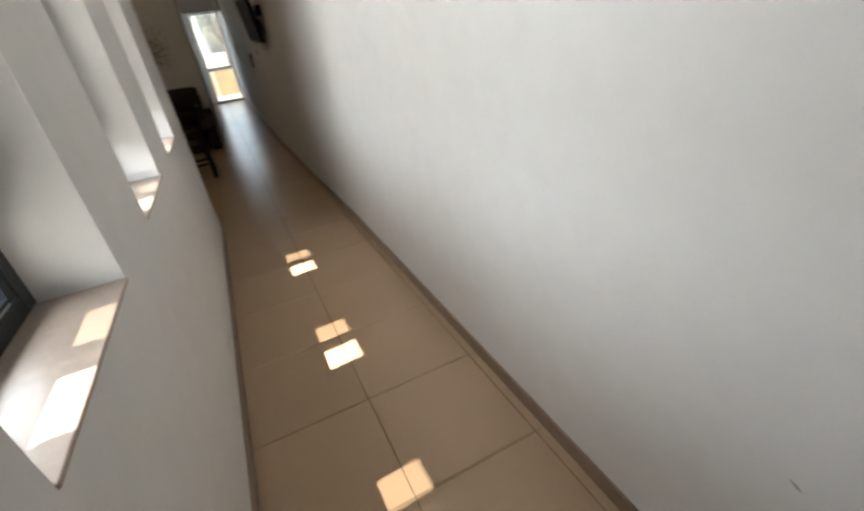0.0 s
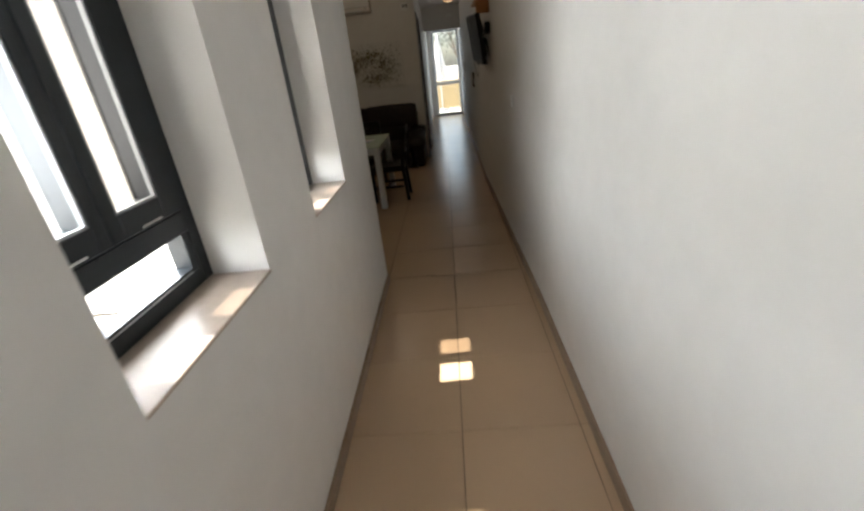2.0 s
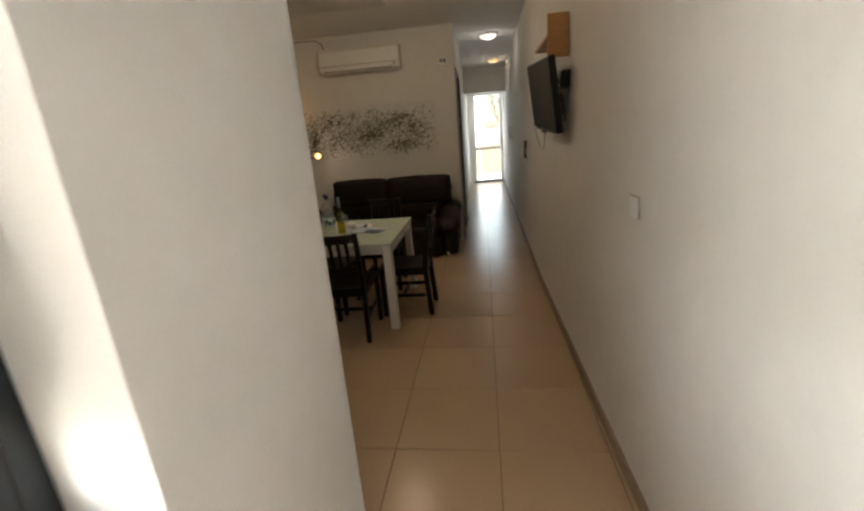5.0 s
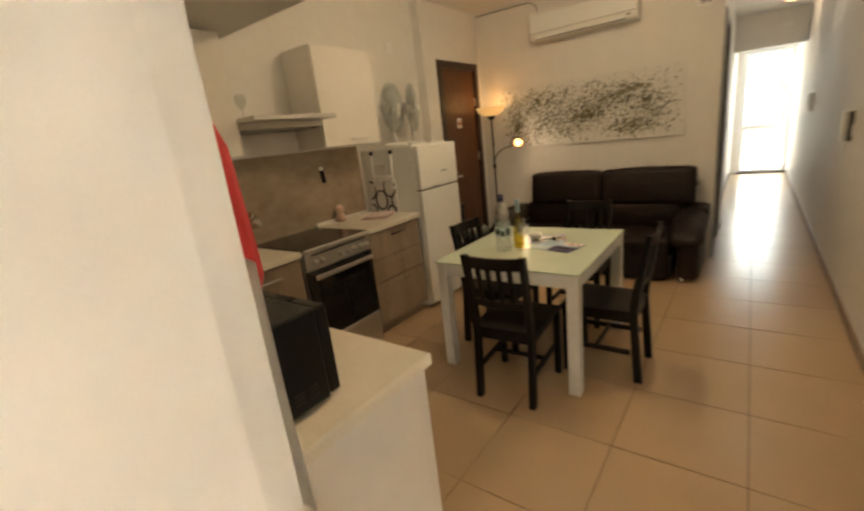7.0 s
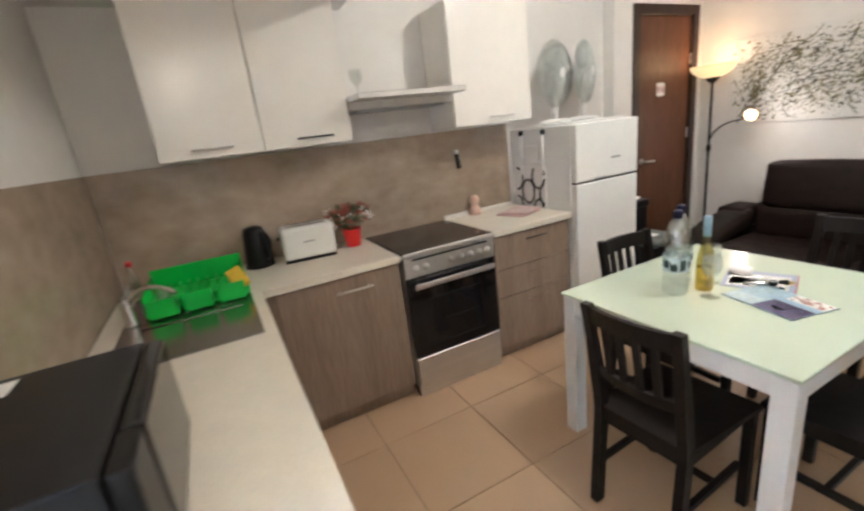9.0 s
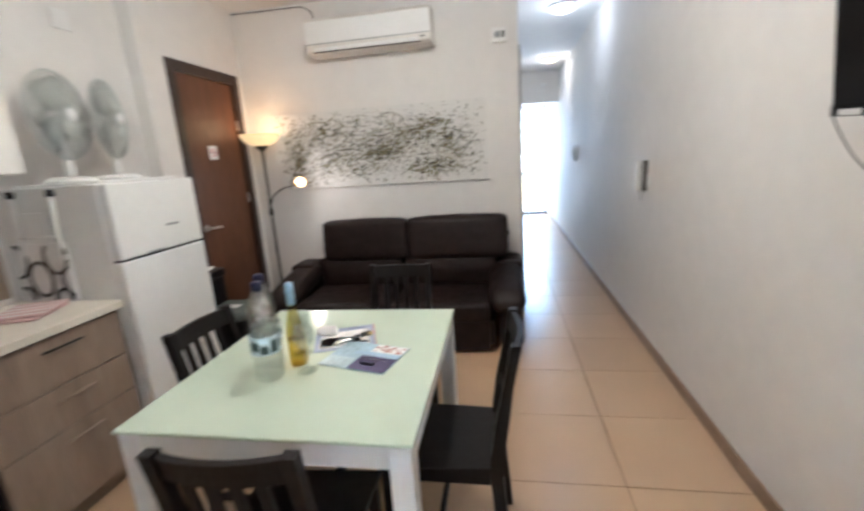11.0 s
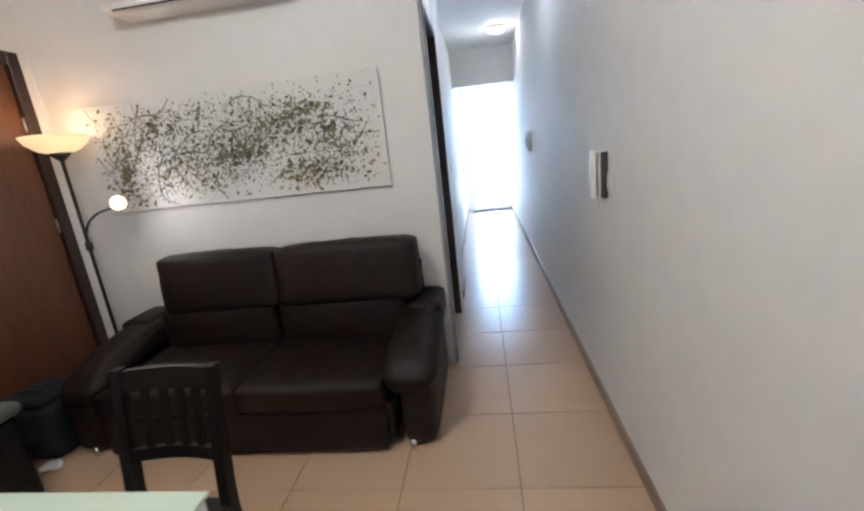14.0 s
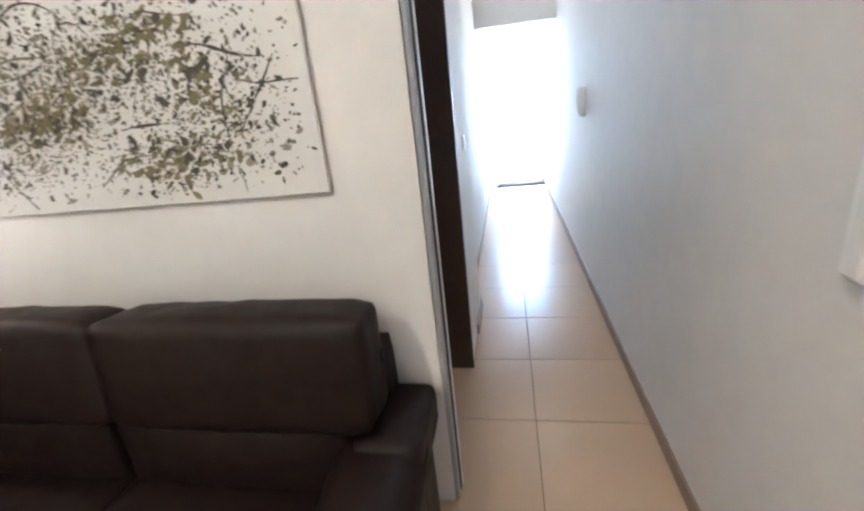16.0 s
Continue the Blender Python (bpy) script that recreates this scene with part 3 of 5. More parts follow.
for a in ((Y0 + 0.11, Y1 - 0.11, 0.33, 0.335), (Y0 + 0.11, Y1 - 0.11, 0.62, 0.625)):
    box(bm, CX + 0.002, CX + 0.0035, *a)
box(bm, CX + 0.002, CX + 0.0035, Y0 + 0.15, Y1 - 0.15, 0.47, 0.476)
part("oven_rack", bm, BLACK_PLASTIC, od, "dark lines of the oven rack")
part("drawer", slab(CX - 0.029, CX, Y0 + 0.004, Y1 - 0.004, 0.085, 0.262, 0.004), STEEL, c, "steel drawer front")
part("plinth", slab(CX - 0.05, CX - 0.012, Y0, Y1, 0.008, 0.083, 0.003), STEEL, c)

# wall cabinets
def wall_cabinet(y0, y1, z1, hmat, hy, label):
    e = thing("wall_cabinet", label, "kitchen cabinet", "wall cabinets")
    part("body", slab(-1.378, -1.07, y0, y1, 1.54, z1), WHITE_LACQUER, e)
    d = part("door", slab(-1.069, -1.05, y0 + 0.002, y1 - 0.002, 1.542, z1 - 0.003, 0.002), WHITE_LACQUER, e)
    bar_handle(d, (-1.05, hy, 1.585), "y", 0.19, hmat, 0.005, 0.022)


wall_cabinet(5.066, 5.535, 2.262, STEEL, 5.30, "cream white wall cabinet with steel handle")
wall_cabinet(5.537, 6.008, 2.262, LAMP_POLE, 5.80, "cream white wall cabinet with dark handle")
wall_cabinet(6.675, 7.288, 2.262, STEEL, 7.02, "cream white wall cabinet above the drawers")
# hood
c = thing("cooker_hood", "slim steel pull-out cooker hood", "cooker hood")
part("body", slab(-1.376, -1.05, 6.012, 6.671, 1.70, 1.765, 0.003), STEEL, c)
part("visor", slab(-1.049, -0.88, 6.012, 6.671, 1.742, 1.772, 0.004), STEEL, c, "steel pull-out visor")
bm = bmesh.new()
for i in range(5):
    box(bm, -1.30 + 0.05 * i, -1.268 + 0.05 * i, 6.06, 6.62, 1.690, 1.699)
part("filter", bm, GREY_PLASTIC, c, "grey filter slats")
solid("goblet", lathe(bmesh.new(), [(0.034, 0), (0.033, 0.003), (0.005, 0.007), (0.004, 0.065), (0.02, 0.08), (0.034, 0.10), (0.037, 0.13), (0.031, 0.155)], 20, cap=False), WINE_GLASS, "clear stemmed goblet standing on the hood", "glass", at=pose(-1.12, 6.10, 1.7655))

# sink with drainer and tap
c = thing("sink", "inset stainless steel sink with drainer", "sink")
bm = bmesh.new()
sx0, sx1, sy0, sy1, bx0, bx1, by0, by1 = -1.10, -0.24, 4.80, 5.30, -0.62, -0.28, 4.87, 5.25
for q in ((sx0, bx0, sy0, sy1), (bx1, sx1, sy0, sy1), (bx0, bx1, sy0, by0), (bx0, bx1, by1, sy1)):
    box(bm, q[0], q[1], q[2], q[3], WT1 + 0.0005, WT1 + 0.006)
part("rim", bm, SINK_STEEL, c)
bm = bmesh.new()
box(bm, bx0, bx1, by0, by1, WT1 + 0.0012, WT1 + 0.0025)
part("basin", bm, SINK_STEEL, c)
bm = bmesh.new()
for i in range(7):
    box(bm, sx0 + 0.05, bx0 - 0.06, 4.87 + 0.055 * i, 4.885 + 0.055 * i, WT1 + 0.006, WT1 + 0.009, 0.001)
part("drainer_rib", bm, SINK_STEEL, c)
tap = thing("tap", "chrome single-lever kitchen tap", "tap")
part("body", lathe(bmesh.new(), [(0.026, 0), (0.024, 0.01), (0.02, 0.02), (0.019, 0.11), (0.015, 0.12)], 16, pose(-0.70, 4.835, WT1 + 0.0062)), CHROME, tap)
part("spout", tube(bmesh.new(), arc((-0.70, 4.835, 1.008), (-0.66, 4.92, 1.128), (-0.58, 5.03, 1.048)), 0.010), CHROME, tap)
part("lever", tube(bmesh.new(), [(-0.70, 4.835, 1.038), (-0.76, 4.86, 1.088)], [0.008, 0.005]), CHROME, tap)
# dish rack
c = thing("dish_rack", "bright green plastic dish rack on the drainer", "dish rack")
RX0, RX1, RY0, RY1 = -1.13, -0.74, 4.88, 5.30
part("tray", slab(RX0, RX1, RY0, RY1, WT1 + 0.0105, WT1 + 0.020, 0.003), GREEN_PLASTIC, c)
bm = bmesh.new()
for q in ((RX0, RX0 + 0.006, RY0, RY1, 0.934, 1.043), (RX0 + 0.006, RX1 - 0.006, RY0, RY0 + 0.006, 0.934, 1.013), (RX0 + 0.006, RX1 - 0.006, RY1 - 0.006, RY1, 0.934, 1.013)):
    box(bm, *q, 0.002)
box(bm, RX1 - 0.006, RX1, RY0, RY1, 0.934, 0.973, 0.002)
part("side", bm, GREEN_PLASTIC, c)
for i in range(3):
    y0 = RY0 + 0.02 + 0.135 * i
    bm = bmesh.new()
    for q in ((RX1 - 0.004, RX1 + 0.055, y0, y0 + 0.005), (RX1 - 0.004, RX1 + 0.055, y0 + 0.105, y0 + 0.11), (RX1 + 0.05, RX1 + 0.055, y0 + 0.005, y0 + 0.105)):
        box(bm, *q, 0.928, 1.006, 0.001)
    part("pocket", bm, GREEN_PLASTIC, c)
for i in range(9):
    part("divider", tube(bmesh.new(), arc((RX0 + 0.07, RY0 + 0.05 + 0.04 * i, 0.933), (RX0 + 0.16, RY0 + 0.05 + 0.04 * i, 1.048), (RX0 + 0.25, RY0 + 0.05 + 0.04 * i, 0.933), 8), 0.003, 6), GREEN_PLASTIC, c)
solid("sponge", slab(-0.055, 0.055, -0.035, 0.035, 0, 0.035, 0.006), YELLOW_SPONGE, "yellow sponge leaning in the dish rack", "sponge", at=pose(-0.76, 5.265, 0.993, 25, 35, 20))
solid("drinking_glass", lathe(bmesh.new(), [(0.026, 0), (0.031, 0.09), (0.029, 0.09), (0.024, 0.006)], 18, cap=False), WINE_GLASS, "clear drinking glass turned over in the rack", "glass", at=pose(-0.82, 4.95, 0.9345))
c = thing("soap_bottle", "clear soap bottle with red cap by the sink", "bottle")
part("bottle", lathe(bmesh.new(), [(0.028, 0), (0.03, 0.01), (0.03, 0.10), (0.012, 0.14), (0.011, 0.16)], 16, pose(-1.19, 4.80, WT1 + 0.0005)), WATER_PET, c)
part("cap", lathe(bmesh.new(), [(0.014, 0), (0.014, 0.022), (0.008, 0.028)], 14, pose(-1.19, 4.80, WT1 + 0.161)), RED_POT, c, "red cap")

# microwave
c = thing("microwave", "black microwave oven on the worktop", "microwave")
MX0, MX1, MY0, MY1, MZ0, MZ1 = 0.235, 0.710, 4.752, 5.066, 0.926, 1.168
part("body", slab(MX0, MX1, MY0, MY1 - 0.03, MZ0, MZ1, 0.006, seg=2), MICRO_BLACK, c)
part("door", slab(MX0 + 0.002, MX1 - 0.11, MY1 - 0.029, MY1 + 0.008, MZ0 + 0.004, MZ1 - 0.002, 0.01, seg=3), BLACK_GLASS, c, "black glass door")
part("control_panel", slab(MX1 - 0.108, MX1 + 0.0, MY1 - 0.029, MY1 + 0.005, MZ0 + 0.004, MZ1 - 0.002, 0.008, seg=3), BLACK_PLASTIC, c)
bm = bmesh.new()
for i in range(5):
    for k in range(3):
        box(bm, MX1 + 0.0003, MX1 + 0.002, MY0 + 0.055 + i * 0.042, MY0 + 0.084 + i * 0.042, MZ0 + 0.028 + k * 0.012, MZ0 + 0.034 + k * 0.012)
part("vent_slot", bm, RUBBER, c)
part("rating_label", slab(MX0 + 0.03, MX0 + 0.10, MY0 + 0.02, MY0 + 0.075, MZ1 + 0.0002, MZ1 + 0.001), PAPER, c, "small pale label")
for fx in (MX0 + 0.04, MX1 - 0.04):
    for fy in (MY0 + 0.04, MY1 - 0.06):
        part("foot", lathe(bmesh.new(), [(0.014, 0), (0.016, 0.0125)], 12, pose(fx, fy, WT1 + 0.0003)), RUBBER, c)
part("power_cable", tube(bmesh.new(), arc((0.30, MY0, 0.95), (0.36, 4.725, 1.20), (0.30, 4.726, 1.13)), 0.004, 8), BLACK_PLASTIC, c)
c = thing("wall_socket", "white wall socket on the splashback", "socket")
part("plate", slab(0.25, 0.335, X_S + 0.0075, X_S + 0.017, 1.09, 1.175, 0.003), WHITE_PLASTIC, c)
part("plug", slab(0.275, 0.315, X_S + 0.0175, X_S + 0.045, 1.115, 1.155, 0.006), BLACK_PLASTIC, c)

# power strip on the south wall
c = thing("power_strip", "white multi-socket power strip with red switch", "power strip")
PX0, PX1, PZ0 = 0.738, 1.0, 1.564
part("body", slab(PX0, PX1, X_S + 0.001, X_S + 0.042, PZ0, PZ0 + 0.085, 0.007, seg=2), WHITE_PLASTIC, c)
for i in range(4):
    x = PX0 + 0.05 + i * 0.053
    part("socket", lathe(bmesh.new(), [(0.0095, 0), (0.0095, 0.0015), (0.007, 0.002)], 16, pose(x, X_S + 0.042, PZ0 + 0.062, -90, 0, 0)), GREY_PLASTIC, c, "round grey socket")
    for k in range(2):
        part("slot", slab(x - 0.014 + k * 0.02, x - 0.009 + k * 0.02, X_S + 0.0422, X_S + 0.0432, PZ0 + 0.014, PZ0 + 0.030), GREY_PLASTIC, c)
part("switch", slab(PX0 + 0.002, PX0 + 0.022, X_S + 0.0425, X_S + 0.050, PZ0 + 0.010, PZ0 + 0.034, 0.003), RED_POT, c, "red rocker switch")
part("cable", tube(bmesh.new(), arc((PX0 + 0.04, X_S + 0.015, PZ0 + 0.084), (PX0 + 0.10, X_S + 0.02, PZ0 + 0.16), (PX1 + 0.01, X_S + 0.012, PZ0 + 0.10)), 0.004, 8), GREY_PLASTIC, c)

# things hanging beneath it
def hanging_cloth(x0, x1, z0, z1, y, depth, waves, mat_name, mat, label, taper=0.0):
    bm = bmesh.new()
    nx, nz = 18, 14
    g = [[None] * (nz + 1) for _ in range(nx + 1)]
    for i in range(nx + 1):
        for k in range(nz + 1):
            u, v = i / nx, k / nz
            w = 1 - taper * (1 - abs(2 * v - 1))
            x = (x0 + x1) / 2 + (u - 0.5) * (x1 - x0) * w
            yy = y + depth * (0.5 + 0.5 * math.sin(u * waves * math.pi * 2 + 0.6 * v)) * (0.35 + 0.65 * (1 - v))
            g[i][k] = bm.verts.new((x, yy, z0 + (z1 - z0) * v + 0.006 * math.sin(u * 9)))
    for i in range(nx):
        for k in range(nz):
            f = bm.faces.new((g[i][k], g[i + 1][k], g[i + 1][k + 1], g[i][k + 1]))
            f.smooth = True
    bmesh.ops.solidify(bm, geom=bm.faces[:], thickness=0.004)
    return bm


c = thing("cloth_bag", "flat red cloth bag hanging on the wall", "bag")
bm = bmesh.new()
rings = []
for i in range(9):
    v = i / 8
    s = (1 - 0.2 * (2 * v - 1) ** 8) * (1.28 - 0.28 * v)
    foot = ((1.046, 0.002), (1.032, 0.012 * s), (1.014, 0.036 * s), (0.998, 0.051 * s), (0.989, 0.045 * s), (0.989, 0.008))
    rings.append([bm.verts.new((x, X_S + y, 1.345 + 0.220 * v + 0.004 * math.sin(9 * x + 5 * v))) for x, y in foot])
for lo, hi in zip(rings, rings[1:]):
    for i in range(6):
        bm.faces.new((lo[i], lo[(i + 1) % 6], hi[(i + 1) % 6], hi[i])).smooth = True
bm.faces.new(rings[0][::-1])
bm.faces.new(rings[-1])
bmesh.ops.recalc_face_normals(bm, faces=bm.faces[:])
part("pouch", bm, RED_CLOTH, c)
part("loop", tube(bmesh.new(), arc((1.010, X_S + 0.015, 1.558), (1.016, X_S + 0.005, 1.580), (1.022, X_S + 0.015, 1.558), 8), 0.003, 8), RED_CLOTH, c)
c = thing("paper_roll", "cream rolled tag with a printed arrow", "tag")
ROLL = pose(0.974, X_S + 0.033, 1.438, 0, -9, 152)
bm = bmesh.new()
turns = [(0.024 - 0.0011 * k / 6, 2 * math.pi * k / 24) for k in range(64)]
near, far = [[bm.verts.new(ROLL @ Vector((x, r * math.cos(a), r * math.sin(a)))) for r, a in turns] for x in (0.0, 0.080)]
for k in range(len(turns) - 1):
    bm.faces.new((near[k], near[k + 1], far[k + 1], far[k])).smooth = True
bmesh.ops.solidify(bm, geom=bm.faces[:], thickness=0.001)
part("roll", bm, CREAM_CLOTH, c)
F = pose(0.908, X_S + 0.078, 1.432, -2, 0, 334)
bm = bmesh.new()
grid = [[bm.verts.new(F @ Vector((x - 0.012 * v, 0.008 * math.sin(2.4 * v) + 0.003 * math.sin(50 * x), -0.062 * v - 0.16 * x * v))) for x in (-0.005, 0.011, 0.027, 0.043, 0.059, 0.075)] for v in (0, 0.25, 0.5, 0.75, 1.0)]
for a, b in zip(grid, grid[1:]):
    for k in range(5):
        bm.faces.new((a[k], a[k + 1], b[k + 1], b[k])).smooth = True
bmesh.ops.solidify(bm, geom=bm.faces[:], thickness=0.0012)
part("flap", bm, CREAM_CLOTH, c, "cream printed flap")
bm = bmesh.new()
for q, (x0, x1) in enumerate(((0.026, 0.068), (0.026, 0.068), (0.033, 0.06))):
    box(bm, x0, x1, 0.0125, 0.0135, -0.026 - 0.011 * q, -0.0245 - 0.011 * q, 0.0, F)
part("print", bm, INK, c, "dark printed lines")
bm = bmesh.new()
box(bm, 0.010, 0.017, 0.0125, 0.0135, -0.040, -0.028, 0.0, F)
bm.faces.new([bm.verts.new(F @ Vector(p)) for p in ((0.004, 0.0135, -0.040), (0.023, 0.0135, -0.040), (0.0135, 0.0135, -0.052))])
part("arrow", bm, INK, c, "dark printed arrow")
c = thing("kitchen_towel", "white towel with black stripes hanging on the wall", "towel")
part("cloth", hanging_cloth(0.888, 1.052, 1.02, 1.40, X_S + 0.020, 0.010, 1.3, "c", WHITE_CLOTH, "", 0.05), WHITE_CLOTH, c)
for x in (0.893, 0.962):
    part("stripe", hanging_cloth(x, x + 0.026, 1.03, 1.385, X_S + 0.033, 0.006, 0.4, "c", BLACK_CLOTH, ""), BLACK_CLOTH, c, "black stripe")

# kettle, toaster, pot
c = thing("kettle", "black electric kettle on the worktop", "kettle")
part("body", lathe(bmesh.new(), [(0.075, 0.0), (0.078, 0.01), (0.073, 0.06), (0.060, 0.19), (0.050, 0.215), (0.015, 0.225)], 24, pose(-1.255, 5.40, WT1 + 0.012)), BLACK_PLASTIC, c)
part("base", lathe(bmesh.new(), [(0.08, 0), (0.08, 0.0115)], 24, pose(-1.255, 5.40, WT1 + 0.0003)), BLACK_PLASTIC, c)
part("handle", tube(bmesh.new(), arc((-1.20, 5.435, 1.118), (-1.12, 5.49, 1.078), (-1.19, 5.44, 0.958)), 0.011, 10), BLACK_PLASTIC, c)
c = thing("toaster", "white two-slot toaster on the worktop", "toaster")
T = pose(-1.205, 5.68, WT1 + 0.0003, 0, 0, -6) @ Matrix.Diagonal((1.08, 1.1, 1.08, 1))
part("body", slab(-0.085, 0.085, -0.135, 0.135, 0.012, 0.185, 0.02, T, 3), WHITE_PLASTIC, c)
part("base", slab(-0.08, 0.08, -0.13, 0.13, 0, 0.0118, 0.003, T), BLACK_PLASTIC, c)
for x in (-0.035, 0.035):
    part("slot", slab(x - 0.012, x + 0.012, -0.10, 0.10, 0.1852, 0.1865, 0, T), BLACK_PLASTIC, c)
part("logo_plate", slab(0.0853, 0.0862, -0.03, 0.03, 0.10, 0.107, 0, T), GREY_PLASTIC, c)
part("lever", slab(-0.015, 0.015, -0.155, -0.1355, 0.12, 0.132, 0.003, T), BLACK_PLASTIC, c)
c = thing("flower_pot", "red flower pot with mixed artificial flowers", "potted plant")
P = pose(-1.225, 5.955, WT1 + 0.0003)
part("pot", lathe(bmesh.new(), [(0.042, 0), (0.045, 0.004), (0.058, 0.10), (0.062, 0.112), (0.055, 0.112), (0.05, 0.09)], 22, P), RED_POT, c)
rnd = random.Random(4)
bl, bw, br_, bs = bmesh.new(), bmesh.new(), bmesh.new(), bmesh.new()
for i in range(120):
    a, r, h = rnd.uniform(0, 6.28), 0.115 * math.sqrt(rnd.random()), 0.13 + 0.11 * rnd.random()
    p = P @ Vector((r * math.cos(a) * 0.9, r * math.sin(a) * 1.25, h + 0.03 * (1 - r / 0.115)))
    s = rnd.uniform(0.012, 0.022)
    tgt = bl if i % 3 == 0 else (bw if i % 3 == 1 and rnd.random() < 0.5 else br_)
    m = Matrix.Translation(p) @ Euler((rnd.uniform(-1, 1), rnd.uniform(-1, 1), rnd.uniform(0, 6))).to_matrix().to_4x4()
    for k in range(5):
        mk = m @ pose(0, 0, 0, 0, 0, 72 * k)
        vs = [tgt.verts.new(mk @ Vector(q)) for q in ((0, 0, 0), (s, s * 0.45, 0.002), (s * 1.25, 0, 0.006), (s, -s * 0.45, 0.002))]
        tgt.faces.new(vs)
    if i % 4 == 0:
        tube(bs, [P @ Vector((0, 0, 0.08)), p], 0.0015, 5)
tagged(part("leaves", bl, LEAF, c), kind="stuff")
tagged(part("white_flowers", bw, PETAL_WHITE, c, "white flowers"), kind="stuff")
tagged(part("red_flowers", br_, PETAL_RED, c, "dull red flowers"), kind="stuff")
tagged(part("stems", bs, LEAF, c), kind="stuff")

# lighter hanging on the splashback
c = thing("gas_lighter", "black gas lighter hanging on a wall hook", "lighter")
part("body", slab(-0.012, 0.012, -0.014, 0.014, -0.075, 0.03, 0.005, pose(-1.355, 6.845, 1.335, 8, 0, 0)), BLACK_PLASTIC, c)
part("hook", slab(-1.3725, -1.345, 6.825, 6.855, 1.365, 1.392, 0.005), WHITE_PLASTIC, c, "white hook")
# small doll and pink towels on the short worktop
solid("figurine", lathe(bmesh.new(), [(0.040, 0), (0.046, 0.012), (0.036, 0.055), (0.022, 0.072), (0.034, 0.088), (0.036, 0.112), (0.026, 0.134), (0.008, 0.144)], 20), FIGURE_PINK, "small pale pink figurine on the worktop", "figurine", at=pose(-1.315, 6.93, WT1 + 0.0003))
c = thing("tea_towels", "folded pink checked tea towels on the worktop", "towel")
for k in range(2):
    part("towel", slab(-0.11, 0.11, -0.12, 0.12, 0.0 + 0.011 * k, 0.010 + 0.011 * k, 0.004, pose(-1.06, 7.13 + 0.02 * k, WT1 + 0.0003, 0, 0, 20 + 7 * k)), PINK_CLOTH, c)
for k in range(4):
    part("stripe", slab(-0.108, 0.108, -0.10 + 0.055 * k, -0.085 + 0.055 * k, 0.0213, 0.0222, 0, pose(-1.06, 7.15, WT1 + 0.0003, 0, 0, 27)), WHITE_CLOTH, c, "white stripe")

# fridge
c = thing("fridge", "white two-door fridge freezer", "fridge")
GX, GY0, GY1, GH, GS = -0.715, 7.345, 7.925, 1.475, 1.098
part("body", slab(-1.37, GX - 0.056, GY0, GY1, 0.03, GH, 0.004), WHITE_PLASTIC, c)
up = part("freezer_door", slab(GX - 0.055, GX, GY0, GY1, GS + 0.006, GH - 0.002, 0.008, seg=3), WHITE_PLASTIC, c)
part("fridge_door", slab(GX - 0.055, GX, GY0, GY1, 0.06, GS - 0.006, 0.008, seg=3), WHITE_PLASTIC, c)
part("door_gasket", slab(GX - 0.05, GX - 0.008, GY0 + 0.006, GY1 - 0.006, GS - 0.0055, GS + 0.0055), BLACK_PLASTIC, c)
part("logo_plate", slab(GX + 0.0002, GX + 0.0014, 7.66, 7.75, 1.225, 1.238), GREY_PLASTIC, up)
part("grip", slab(GX + 0.0002, GX + 0.003, 7.50, 7.62, GS + 0.007, GS + 0.017, 0.001), GREY_PLASTIC, up)
for fy in (GY0 + 0.05, GY1 - 0.05):
    part("foot", lathe(bmesh.new(), [(0.02, 0), (0.02, 0.024)], 12, pose(GX - 0.09, fy, 0.0065)), BLACK_PLASTIC, c)

# folded board with ring-patterned cover between worktop and fridge
c = thing("folding_board", "folded board with white legs and ring-patterned cover", "ironing board")
part("cover", slab(-1.30, -0.985, 7.318, 7.334, WT1 + 0.0005, 1.21, 0.004), WHITE_CLOTH, c, "white cover with brown and black rings")
for x, z, r, mt in ((-1.165, 1.03, 0.082, DARK_WOOD), (-1.055, 1.14, 0.078, DARK_WOOD), (-1.285, 1.12, 0.075, BLACK_CLOTH), (-0.985, 1.02, 0.07, BLACK_CLOTH), (-1.055, 0.915, 0.06, BLACK_CLOTH), (-1.28, 0.925, 0.06, BLACK_CLOTH)):
    bm = bmesh.new()
    run = []
    for k in range(42):
        a = k * math.pi / 20
        p = (x + r * 0.8 * math.cos(a), 7.3172, z + r * 1.05 * math.sin(a))
        if k < 41 and -1.292 < p[0] < -0.993 and WT1 + 0.008 < p[2] < 1.20:
            run.append(p)
            continue
        if len(run) > 2:
            tube(bm, run, 0.009, 6)
        run = []
    part("ring", bm, mt, c)
for x0, x1 in ((-1.235, -1.215), (-1.01, -0.985)):
    part("leg", tube(bmesh.new(), [(x0, 7.312, 1.10), (x1, 7.312, 1.43)], 0.010, 10), WHITE_PLASTIC, c)
    part("end_cap", lathe(bmesh.new(), [(0.012, 0), (0.018, 0.005), (0.018, 0.03), (0.012, 0.035)], 14, pose(x1, 7.312, 1.43)), BLACK_PLASTIC, c, "black rubber cap")
part("crossbar", tube(bmesh.new(), [(-1.225, 7.312, 1.24), (-0.998, 7.312, 1.24)], 0.008, 8), WHITE_PLASTIC, c)
part("bracket", slab(-1.18, -1.05, 7.308, 7.316, 1.21, 1.36, 0.003), WHITE_PLASTIC, c)

